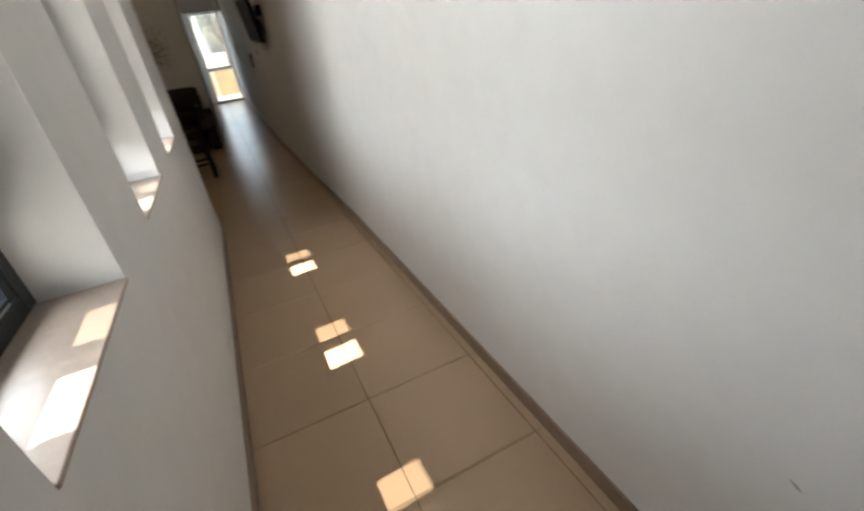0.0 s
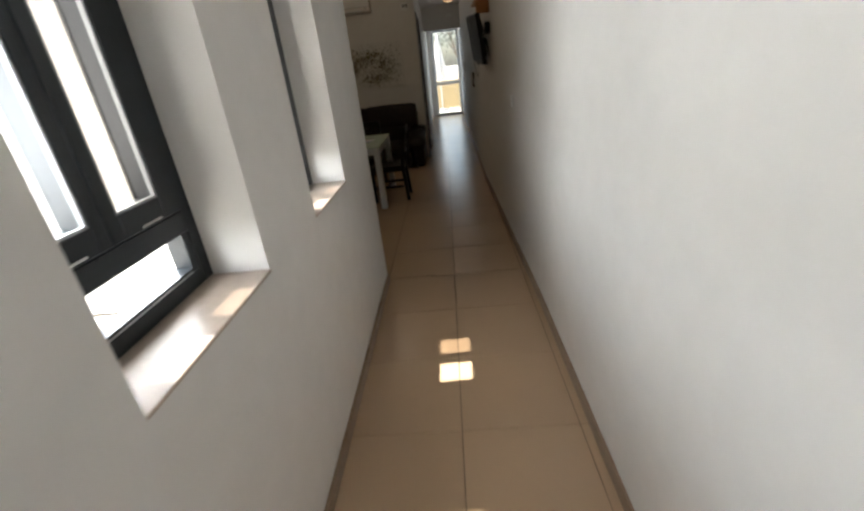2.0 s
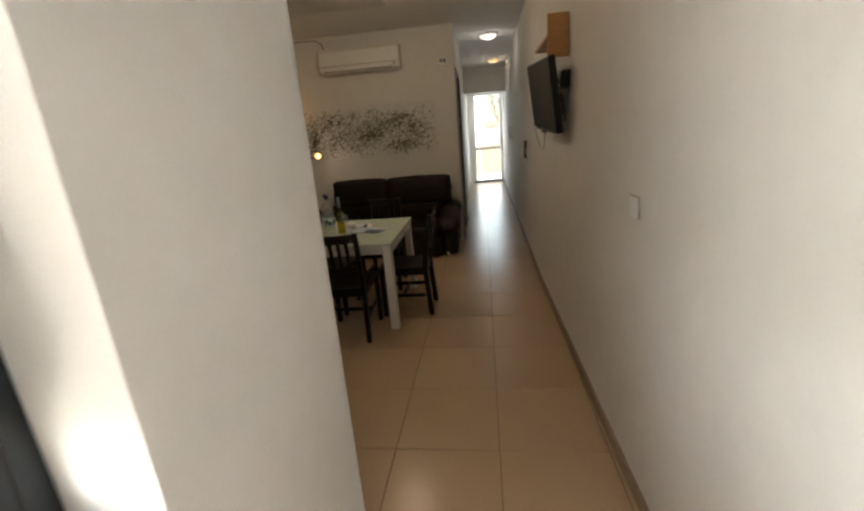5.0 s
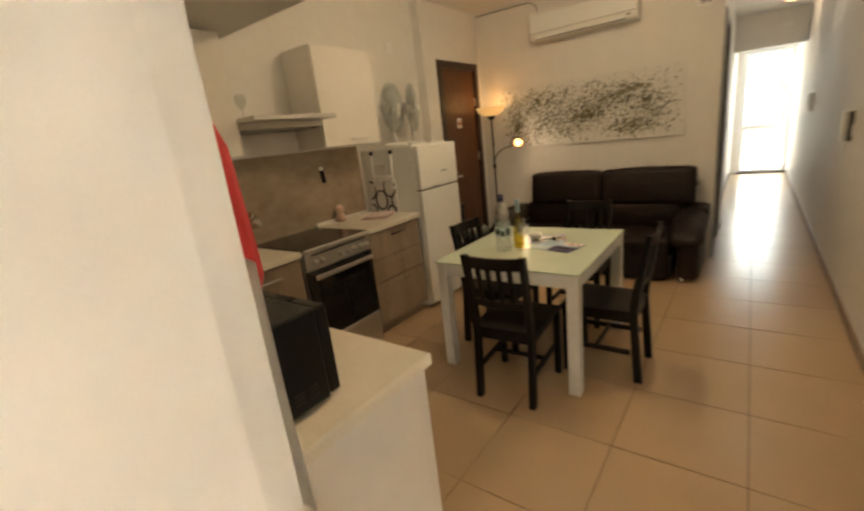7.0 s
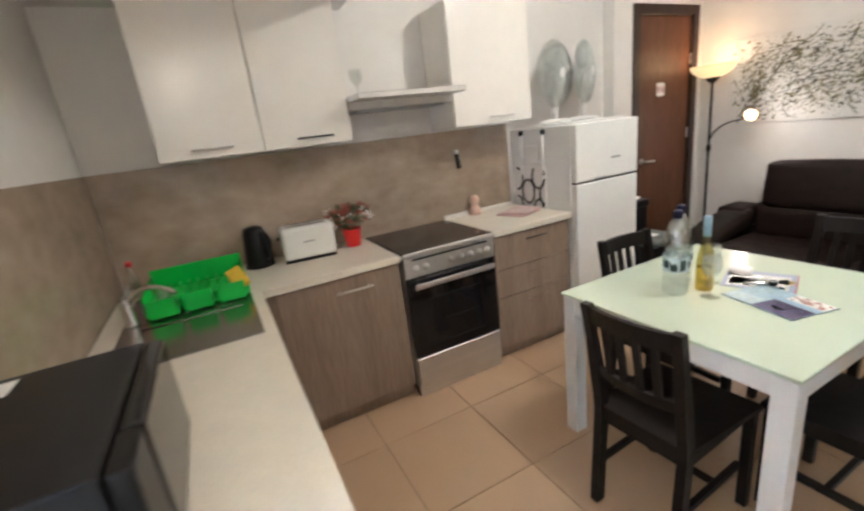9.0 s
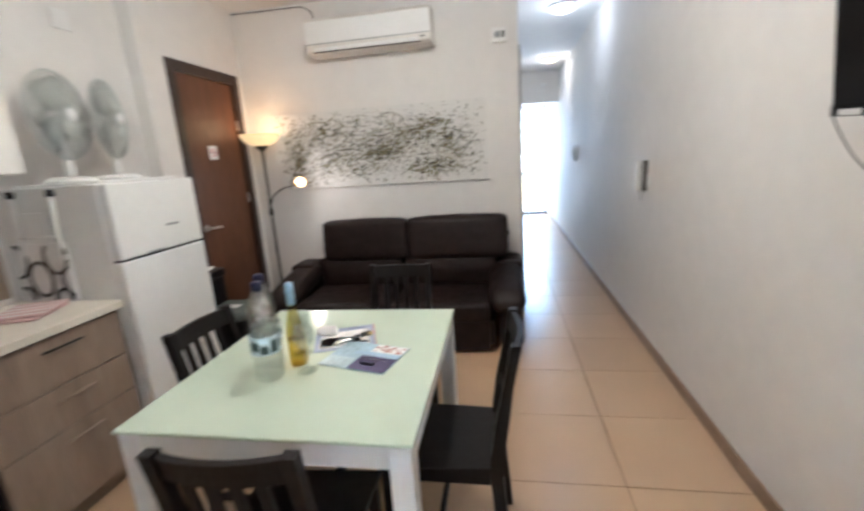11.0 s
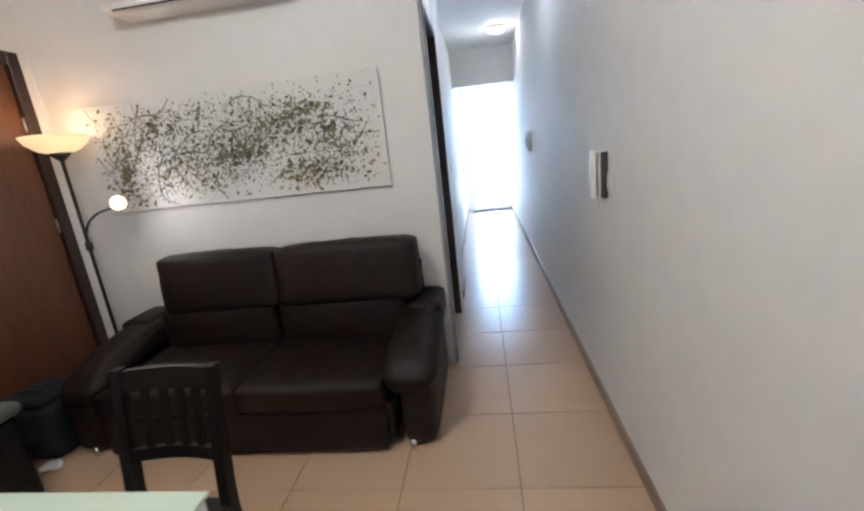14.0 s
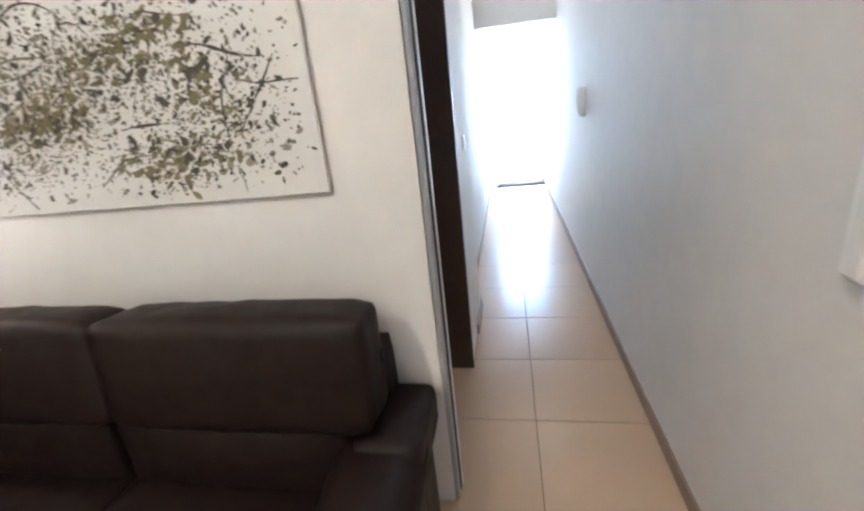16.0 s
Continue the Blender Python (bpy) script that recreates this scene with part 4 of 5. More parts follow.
# two desk fans on the fridge
def desk_fan(m, label):
    e = thing("desk_fan", label, "fan", "fans on the fridge", m)
    part("base", lathe(bmesh.new(), [(0.11, 0), (0.11, 0.012), (0.09, 0.025), (0.03, 0.03)], 24), WHITE_PLASTIC, e)
    part("column", tube(bmesh.new(), [(0, 0, 0.028), (0, 0, 0.16)], [0.028, 0.022], 14), WHITE_PLASTIC, e)
    part("motor", lathe(bmesh.new(), [(0.02, 0), (0.05, 0.015), (0.052, 0.08), (0.03, 0.10)], 18, pose(-0.10, 0, 0.33, 0, 90, 0)), WHITE_PLASTIC, e)
    part("neck", tube(bmesh.new(), [(0, 0, 0.155), (-0.04, 0, 0.30)], 0.016, 10), WHITE_PLASTIC, e)
    R = 0.215
    for nm, bulge in (("front_grille", 0.055), ("rear_grille", -0.035)):
        bm = bmesh.new()
        for i in range(96):
            a = 2 * math.pi * i / 96
            pts = [(0.02 + bulge * (1 - (r / R) ** 2), r * math.cos(a + 0.35 * r / R), 0.33 + r * math.sin(a + 0.35 * r / R)) for r in (0.03, 0.09, 0.15, R)]
            tube(bm, pts, 0.0016, 3)
        for r in (0.09, 0.15, R):
            x = 0.02 + bulge * (1 - (r / R) ** 2)
            tube(bm, [(x, r * math.cos(a), 0.33 + r * math.sin(a)) for a in (i * math.pi / 18 for i in range(37))], 0.0045 if r == R else 0.0018, 5)
        part(nm, bm, FAN_GREY, e)
    part("hub", lathe(bmesh.new(), [(0.034, 0), (0.034, 0.006), (0.02, 0.010)], 18, pose(0.072, 0, 0.33, 0, 90, 0)), WHITE_PLASTIC, e)
    for k in range(3):
        bm = bmesh.new()
        rings = []
        for r, wid in ((0.03, 0.03), (0.09, 0.075), (0.15, 0.095), (0.18, 0.06)):
            row = []
            for s in (-1, 0, 1):
                row.append(bm.verts.new((0.02 + 0.02 * s, s * wid, r)))
            rings.append(row)
        for a, b in zip(rings, rings[1:]):
            for s in range(2):
                f = bm.faces.new((a[s], a[s + 1], b[s + 1], b[s]))
                f.smooth = True
        bmesh.ops.solidify(bm, geom=bm.faces[:], thickness=0.002)
        bmesh.ops.transform(bm, matrix=pose(0, 0, 0.33, 120 * k + 20, 0, 0), verts=bm.verts)
        part("blade", bm, FAN_GREY, e)
    return e


solid("tray", slab(-1.30, -0.80, 7.40, 7.90, GH + 0.0005, GH + 0.014, 0.004), WHITE_PLASTIC, "flat white tray on top of the fridge", "tray")
desk_fan(pose(-1.10, 7.535, GH + 0.0145, 0, 0, 14), "grey and white desk fan on the fridge")
desk_fan(pose(-1.10, 7.815, GH + 0.0145, 0, 0, 24), "second grey desk fan turned aside on the fridge")
# wall plate high on the west wall
c = thing("junction_box", "square grey junction box high on the wall", "junction box")
part("cover", slab(-1.3795, -1.366, 7.88, 7.99, 2.35, 2.46, 0.004), PAPER, c)
# unseen soffit downlight above the worktop end, assumed from warm glow on wall
c = thing("downlight", "unseen recessed soffit downlight, assumed from the warm wall glow", "ceiling lamp")
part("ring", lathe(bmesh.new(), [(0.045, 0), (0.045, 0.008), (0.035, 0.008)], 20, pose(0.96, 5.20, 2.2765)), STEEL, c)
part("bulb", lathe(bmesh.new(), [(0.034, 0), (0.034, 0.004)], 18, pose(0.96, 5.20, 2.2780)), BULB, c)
# grey-lidded bin between the sofa and the black box
c = thing("waste_bin", "dark bin with a grey-green lid behind the table", "bin")
part("body", slab(-0.93, -0.66, 8.06, 8.34, 0.007, 0.50, 0.03, seg=3), BLACK_PLASTIC, c)
part("lid", slab(-0.95, -0.635, 8.04, 8.36, 0.501, 0.565, 0.030, seg=4), BIN_GREY, c, "grey-green rounded lid")
part("sticker", slab(-0.86, -0.74, 8.16, 8.23, 0.5654, 0.5662), PAPER, c, "white sticker")
# black box by the entrance
c = thing("storage_box", "black storage box with papers on its lid", "storage box")
part("body", slab(-1.255, -0.97, 8.02, 8.40, 0.007, 0.74, 0.012, seg=2), BLACK_PLASTIC, c)
part("lid", slab(-1.262, -0.96, 8.01, 8.41, 0.741, 0.80, 0.012, seg=2), BLACK_PLASTIC, c)
solid("papers", slab(-0.11, 0.11, -0.15, 0.15, 0, 0.012, 0.001), PAPER, "white papers lying on the black box", "paper", at=pose(-1.11, 8.22, 0.8004, 0, 0, 12))

# ---- dining table and chairs ----
c = thing("dining_table", "white metal dining table with pale green glass top", "table")
TX0, TX1, TY0, TY1 = -0.084, 0.848, 6.575, 7.608
part("tabletop", slab(TX0, TX1, TY0, TY1, 0.738, 0.750, 0.003, seg=2), TABLE_GLASS, c, "pale green glass top")
bm = bmesh.new()
IN = 0.012
for q in ((TX0 + IN, TX1 - IN, TY0 + IN, TY0 + IN + 0.025), (TX0 + IN, TX1 - IN, TY1 - IN - 0.025, TY1 - IN), (TX0 + IN, TX0 + IN + 0.025, TY0 + IN + 0.026, TY1 - IN - 0.026), (TX1 - IN - 0.025, TX1 - IN, TY0 + IN + 0.026, TY1 - IN - 0.026)):
    box(bm, *q, 0.660, 0.732)
part("frame", bm, TABLE_WHITE, c)
part("spacer", slab(TX0 + 0.03, TX1 - 0.03, TY0 + 0.03, TY1 - 0.03, 0.7325, 0.7378), TABLE_WHITE, c)
for x in (TX0 + 0.008, TX1 - 0.008 - 0.068):
    for y in (TY0 + 0.008, TY1 - 0.008 - 0.068):
        part("leg", slab(x, x + 0.068, y, y + 0.068, 0.0065, 0.733, 0.003), TABLE_WHITE, c)


def dining_chair(m):
    """Slatted wooden chair at the origin, facing +y, its rear legs at y = 0."""
    e = thing("dining_chair", "black-brown wooden dining chair with slatted back", "chair", "dining chairs", m)
    W, D, H, S = 0.36, 0.40, 0.90, 0.455

    def post_y(z):
        return -0.03 * max(0, (0.42 - z) / 0.42) - 0.075 * max(0, (z - 0.45) / 0.45) ** 1.2

    for sx in (-1, 1):
        bm = bmesh.new()
        x = sx * (W / 2 - 0.017)
        prev = None
        for z in (0.0065, 0.22, 0.42, 0.50, 0.62, 0.76, H):
            y, hx, hy = post_y(z), 0.017, 0.022 - 0.006 * (z > 0.7)
            ring = [bm.verts.new(p) for p in ((x - hx, y - hy, z), (x + hx, y - hy, z), (x + hx, y + hy, z), (x - hx, y + hy, z))]
            if prev:
                for i in range(4):
                    bm.faces.new((prev[i], prev[(i + 1) % 4], ring[(i + 1) % 4], ring[i]))
            else:
                bm.faces.new(ring[::-1])
            prev = ring
        bm.faces.new(prev)
        part("rear_leg", bm, CHAIR_WOOD, e)
        xf = sx * (W / 2 + 0.003)
        part("front_leg", slab(xf - 0.018, xf + 0.018, D - 0.036, D, 0.0065, S - 0.021, 0.003), CHAIR_WOOD, e)
        part("side_rail", slab(x - 0.010, x + 0.010, 0.022, D - 0.037, S - 0.075, S - 0.022, 0.002), CHAIR_WOOD, e)
        part("stretcher", slab(x - 0.010, x + 0.010, 0.015, D - 0.037, 0.175, 0.205, 0.002), CHAIR_WOOD, e)
    part("cross_stretcher", slab(-W / 2 + 0.028, W / 2 - 0.028, 0.20, 0.22, 0.178, 0.203, 0.002), CHAIR_WOOD, e)
    part("front_rail", slab(-W / 2 + 0.022, W / 2 - 0.022, D - 0.03, D - 0.01, S - 0.075, S - 0.022, 0.002), CHAIR_WOOD, e)
    part("rear_rail", slab(-W / 2 + 0.035, W / 2 - 0.035, -0.008, 0.012, S - 0.075, S - 0.022, 0.002), CHAIR_WOOD, e)
    bm = bmesh.new()
    n = 8
    rows = []
    for i in range(n + 1):
        v = i / n
        y, w = -0.012 + (D + 0.022) * v, W / 2 - 0.0 + 0.028 * v
        dip = 0.006 * math.sin(v * math.pi)
        rows.append([bm.verts.new((w * u, y, S - 0.020 if lo else S - dip * (1 - u * u))) for lo in (1, 0) for u in (-1, -0.5, 0, 0.5, 1)])
    for a, b in zip(rows, rows[1:]):
        for k in range(4):
            bm.faces.new((a[5 + k], a[6 + k], b[6 + k], b[5 + k]))
            bm.faces.new((a[k], b[k], b[k + 1], a[k + 1]))
        bm.faces.new((a[0], a[5], b[5], b[0]))
        bm.faces.new((a[4], b[4], b[9], a[9]))
    for r in (rows[0], rows[-1]):
        bm.faces.new([r[i] for i in (0, 1, 2, 3, 4, 9, 8, 7, 6, 5)])
    part("seat", bm, CHAIR_WOOD, e)

    def rail(name, z0, z1, th):
        bm = bmesh.new()
        pr = None
        for i in range(9):
            u = -1 + i / 4
            bow = -0.022 * (1 - u * u)
            x = u * (W / 2 - 0.033)
            ring = []
            for z, dy in ((z0, -th), (z1, -th), (z1, th), (z0, th)):
                ring.append(bm.verts.new((x, post_y(z) + bow + dy, z)))
            if pr:
                for k in range(4):
                    bm.faces.new((pr[k], pr[(k + 1) % 4], ring[(k + 1) % 4], ring[k]))
            else:
                bm.faces.new(ring[::-1])
            pr = ring
        bm.faces.new(pr)
        part(name, bm, CHAIR_WOOD, e)

    rail("top_rail", 0.825, 0.893, 0.010)
    rail("lower_rail", 0.595, 0.635, 0.009)
    for i in range(4):
        u = -0.6 + 0.4 * i
        x, bow = u * (W / 2 - 0.03), -0.022 * (1 - u * u)
        bm = bmesh.new()
        pr = None
        for z in (0.63, 0.73, 0.83):
            ring = [bm.verts.new((x + dx, post_y(z) + bow + dy, z)) for dx, dy in ((-0.013, -0.006), (0.013, -0.006), (0.013, 0.006), (-0.013, 0.006))]
            if pr:
                for k in range(4):
                    bm.faces.new((pr[k], pr[(k + 1) % 4], ring[(k + 1) % 4], ring[k]))
            pr = ring
        part("slat", bm, CHAIR_WOOD, e)
    return e


chair = dining_chair(pose(0.475, 6.40, 0, 0, 0, 3))
copy_thing(chair, pose(1.055, 7.04, 0, 0, 0, 90))
copy_thing(chair, pose(-0.085, 7.10, 0, 0, 0, -92))
copy_thing(chair, pose(0.50, 7.88, 0, 0, 0, 180))

# ---- sofa ----
def cushion(x0, x1, y0, y1, z0, z1, r, puff=0.0, n=10, m=None, wrinkle=0.003, seed=0):
    """A rounded, slightly swollen and creased upholstery block."""
    bm = bmesh.new()
    c0 = Vector(((x0 + x1) / 2, (y0 + y1) / 2, (z0 + z1) / 2))
    h = Vector(((x1 - x0) / 2, (y1 - y0) / 2, (z1 - z0) / 2))
    bmesh.ops.create_cube(bm, size=2.0)
    bmesh.ops.subdivide_edges(bm, edges=bm.edges[:], cuts=n, use_grid_fill=True)
    for v in bm.verts:
        u = v.co.copy()
        p = Vector((u.x * h.x, u.y * h.y, u.z * h.z))
        core = Vector([max(-(h[i] - r), min(h[i] - r, p[i])) for i in range(3)])
        d = p - core
        if d.length > 1e-6:
            p = core + d.normalized() * min(r, d.length if d.length < r else r)
        s = [1 - u[i] ** 2 for i in range(3)]
        p.x += puff * u.x * s[1] * s[2] * 0.3
        p.y += puff * u.y * s[0] * s[2]
        p.z += puff * u.z * s[0] * s[1]
        q = p + c0
        nz = noise.noise(Vector((q.x * 9 + seed, q.y * 9, q.z * 16))) + 0.5 * noise.noise(Vector((q.x * 28 + seed, q.y * 22, q.z * 30)))
        p += u.normalized() * wrinkle * nz
        v.co = p + c0
    for f in bm.faces:
        f.smooth = True
    if m is not None:
        bmesh.ops.transform(bm, matrix=m, verts=bm.verts)
    return bm


c = thing("sofa", "two-seat dark brown leather sofa with split back cushions", "sofa")
part("base", slab(-0.60, 1.02, 8.66, 9.44, 0.055, 0.26, 0.02, seg=2), LEATHER, c)
for i, (x0, x1) in enumerate(((-0.575, 0.219), (0.221, 0.985))):
    part("seat_cushion", cushion(x0, x1, 8.60, 9.24, 0.262, 0.412, 0.03, 0.012, 12, seed=7 * i, wrinkle=0.005), LEATHER, c)
part("front_panel", cushion(-0.575, 0.985, 8.612, 8.80, 0.032, 0.285, 0.025, 0.006, 12, seed=9, wrinkle=0.004), LEATHER, c)
for i, (x0, x1) in enumerate(((-0.575, 0.218), (0.222, 0.985))):
    part("lumbar_cushion", cushion(x0 + 0.015, x1 + 0.055 * i - 0.005, 9.160, 9.40, 0.38, 0.67, 0.05, 0.016, 12, seed=3 + i, wrinkle=0.009), LEATHER, c)
for i, (x0, x1) in enumerate(((-0.505, 0.268), (0.272, 1.135))):
    part("headrest", cushion(x0, x1, 9.128, 9.33, 0.625, 0.985, 0.045, 0.014, 12, seed=11 + i, wrinkle=0.006, m=Matrix.Translation((0, 9.3, 0.6)) @ pose(0, 0, 0, -6, 0, 0) @ Matrix.Translation((0, -9.3, -0.6))), LEATHER, c)
part("back_frame", cushion(-0.56, 1.12, 9.36, 9.495, 0.06, 0.80, 0.03, 0.0), LEATHER, c)
for sx, ox in ((1, 1.245), (-1, -0.845)):
    xa, xb = sorted((ox, ox - sx * 0.195))
    part("arm_panel", cushion(xa + (0.012 if sx < 0 else 0), xb - (0.012 if sx > 0 else 0), 8.655, 9.46, 0.03, 0.42, 0.05, 0.012, seed=20 + sx), LEATHER, c)
    xa, xb = sorted((ox + sx * 0.012, ox - sx * 0.265))
    bm = cushion(xa, xb, -0.365, 0.34, -0.075, 0.075, 0.072, 0.020, 12, seed=31 + sx, wrinkle=0.005)
    for v in bm.verts:
        t = max(0.0, (-0.05 - v.co.y) / 0.38)
        v.co.z -= 0.055 * t ** 2
    bmesh.ops.transform(bm, matrix=pose(0, 9.00, 0.468, 9, 0, 0), verts=bm.verts)
    part("arm_pad", bm, LEATHER, c)
    xa, xb = sorted((ox + sx * 0.008, ox - sx * 0.20))
    part("arm_back", cushion(xa, xb, 9.16, 9.48, 0.44, 0.60, 0.03, 0.008, seed=41 + sx), LEATHER, c)
for x in (-0.72, 1.10):
    for y in (8.70, 9.40):
        part("foot", lathe(bmesh.new(), [(0.02, 0), (0.022, 0.004), (0.018, 0.055)], 14, pose(x, y - 0.035, 0.0065)), CHROME, c, "small chrome foot")
part("side_tag", slab(1.139, 1.150, 9.28, 9.30, 0.80, 0.84, 0.002), BLACK_CLOTH, c)

# soft dark travel bag standing between the sofa and the door
c = thing("travel_bag", "soft dark navy travel bag on the floor", "bag")
part("body", cushion(-1.225, -0.895, 8.60, 8.92, 0.0075, 0.34, 0.06, 0.012, 10, seed=61, wrinkle=0.014), NAVY_CLOTH, c)
part("top_flap", cushion(-1.20, -0.915, 8.62, 8.90, 0.335, 0.385, 0.022, 0.010, 8, seed=66, wrinkle=0.010), NAVY_CLOTH, c)
part("strap", tube(bmesh.new(), arc((-1.16, 8.70, 0.383), (-1.06, 8.70, 0.44), (-0.96, 8.72, 0.383), 12), 0.009, 8), BLACK_CLOTH, c, "black carrying strap")
solid("paper_scrap", cushion(-0.045, 0.045, -0.03, 0.03, 0, 0.035, 0.008, 0.004, 8, wrinkle=0.016), PAPER, "crumpled white paper on the floor beside the bag", "paper", at=pose(-0.905, 8.555, 0.010, 0, 0, 35))

# ---- painting ----
c = thing("painting", "wide white canvas splattered with olive and grey paint", "painting", at=pose(0.0, 9.494, 1.625))
part("stretcher", slab(-0.99, 0.98, 0.0, 0.0138, -0.335, 0.335), PINE, c, "pine stretcher behind the canvas")
part("canvas", slab(-1.0, 0.99, -0.014, -0.0003, -0.345, 0.345, 0.002), CANVAS, c)

# flung paint: drops, threads and thick smears, gathered along a rising diagonal
rnd = random.Random(21)
GATHER = ((-0.80, -0.05, 0.10, 0.17, 1.2), (-0.55, 0.02, 0.20, 0.17, 0.6), (-0.25, -0.02, 0.22, 0.15, 0.7), (-0.02, -0.06, 0.20, 0.12, 1.0), (0.25, 0.06, 0.22, 0.13, 1.0), (0.50, 0.13, 0.18, 0.09, 0.8), (0.62, -0.10, 0.16, 0.13, 0.9), (0.45, -0.20, 0.20, 0.09, 0.9), (0.78, -0.05, 0.16, 0.20, 0.5), (-0.45, 0.20, 0.35, 0.10, 0.45), (0.15, 0.20, 0.40, 0.08, 0.35), (-0.35, -0.20, 0.40, 0.09, 0.35))


def paint_amount(x, z):
    a = sum(w * math.exp(-((x - cx) / sx) ** 2 - ((z - cz) / sz) ** 2) for cx, cz, sx, sz, w in GATHER)
    edge = (1 - abs(x / 0.985) ** 10) * (1 - abs(z / 0.34) ** 8)
    return max(0.0, edge) * (0.10 + a)


def fleck(bm, x, z, r, long, turn):
    y = -0.0146 - 0.0022 * rnd.random()
    n = 6 if r < 0.006 else 10
    ring = []
    for k in range(n):
        a = 2 * math.pi * k / n
        q = r * rnd.uniform(0.7, 1.25)
        u, w = q * long * math.cos(a), q * math.sin(a)
        px, pz = x + u * math.cos(turn) - w * math.sin(turn), z + u * math.sin(turn) + w * math.cos(turn)
        ring.append(bm.verts.new((max(-0.996, min(0.986, px)), y, max(-0.342, min(0.342, pz)))))
    bm.faces.new(ring)


def thread(bm, x, z, turn, length, width, curl):
    y = -0.0150 - 0.0020 * rnd.random()
    n = max(6, int(length / 0.014))
    last, bend = None, rnd.uniform(-curl, curl)
    for k in range(n + 1):
        bend = 0.9 * bend + rnd.uniform(-curl, curl) * 0.25
        turn += bend
        x, z = x + math.cos(turn) * length / n, z + math.sin(turn) * length / n
        if abs(x) > 0.97 or abs(z) > 0.335:
            break
        w = width * rnd.uniform(0.5, 1.4) * (0.35 + math.sin(math.pi * (k + 0.5) / (n + 1)))
        dx, dz = -math.sin(turn) * w, math.cos(turn) * w
        pair = (bm.verts.new((x + dx, y, z + dz)), bm.verts.new((x - dx, y, z - dz)))
        if last:
            bm.faces.new((last[0], last[1], pair[1], pair[0]))
        last = pair


olive, dark, grey = bmesh.new(), bmesh.new(), bmesh.new()
placed = 0
while placed < 7000:
    x, z = rnd.uniform(-0.985, 0.975), rnd.uniform(-0.335, 0.335)
    if rnd.random() * 1.7 > paint_amount(x, z):
        continue
    placed += 1
    r = 0.0024 * math.exp(rnd.gauss(0.2, 0.48))
    fleck((olive, dark, dark, grey)[placed % 4], x, z, min(r, 0.012), rnd.uniform(1.0, 2.3), rnd.gauss(0.5, 0.9))
for cx, cz, sx, sz, count in ((-0.80, -0.08, 0.05, 0.12, 34), (-0.02, -0.06, 0.10, 0.025, 30), (0.14, -0.02, 0.09, 0.03, 22), (0.32, 0.09, 0.10, 0.03, 22), (0.52, 0.17, 0.07, 0.025, 18), (0.62, 0.02, 0.04, 0.06, 20), (0.50, -0.22, 0.11, 0.035, 30), (-0.45, 0.14, 0.10, 0.03, 12), (-0.40, -0.12, 0.12, 0.06, 12)):
    for k in range(int(count * 2.4)):
        fleck(olive if k % 5 else dark, rnd.gauss(cx, sx), max(-0.3, min(0.3, rnd.gauss(cz, sz))), rnd.uniform(0.004, 0.011), rnd.uniform(1.2, 2.8), rnd.gauss(0.45, 0.5))
for k in range(46):
    left = k % 3 != 0
    x = rnd.uniform(-0.9, -0.1) if left else rnd.uniform(-0.1, 0.85)
    thread((dark, olive, grey)[k % 3] if k % 4 else dark, x, rnd.uniform(-0.24, 0.22), rnd.uniform(0, 6.28), rnd.uniform(0.12, 0.55 if left else 0.30), rnd.uniform(0.0012, 0.0036), 0.22)
for nm, bm, mat, lab in (("olive_paint", olive, PAINT_OLIVE, "flung olive paint"), ("dark_paint", dark, PAINT_DARK, "flung dark grey paint"), ("grey_paint", grey, PAINT_GREY, "thin warm grey paint drops")):
    tagged(part(nm, bm, mat, c, lab), kind="stuff")

# ---- air conditioner ----
c = thing("air_conditioner", "white wall-mounted split air conditioner", "air conditioner", at=Matrix.Translation((0, 0, 2.685)) @ Matrix.Diagonal((1, 1, 0.88, 1)) @ Matrix.Translation((0, 0, -2.695)))
bm = bmesh.new()
prof = [(9.508, 2.38), (9.33, 2.38), (9.300, 2.40), (9.285, 2.45), (9.285, 2.66), (9.31, 2.695), (9.508, 2.695)]
a = [bm.verts.new((-0.49, *p)) for p in prof]
b = [bm.verts.new((0.575, *p)) for p in prof]
bm.faces.new(a)
bm.faces.new(b[::-1])
for i in range(len(prof)):
    bm.faces.new((a[i], a[(i + 1) % 7], b[(i + 1) % 7], b[i]))
bmesh.ops.bevel(bm, geom=list(bm.edges), offset=0.006, segments=2, affect="EDGES")
part("body", bm, WHITE_LACQUER, c)
part("front_panel", slab(-0.485, 0.57, 9.279, 9.2845, 2.465, 2.655, 0.002), WHITE_PLASTIC, c)
part("air_flap", slab(-0.42, 0.47, -0.004, 0.004, -0.028, 0.028, 0.003, pose(0, 9.292, 2.418, -18, 0, 0)), WHITE_PLASTIC, c)
part("air_slot", slab(-0.43, 0.48, 9.294, 9.30, 2.386, 2.394), BLACK_PLASTIC, c, "dark air slot")
part("seam", slab(-0.485, 0.57, 9.2830, 9.2842, 2.456, 2.463), GREY_PLASTIC, c)
part("display", slab(0.49, 0.52, 9.2815, 9.2845, 2.422, 2.435), BLACK_PLASTIC, c)

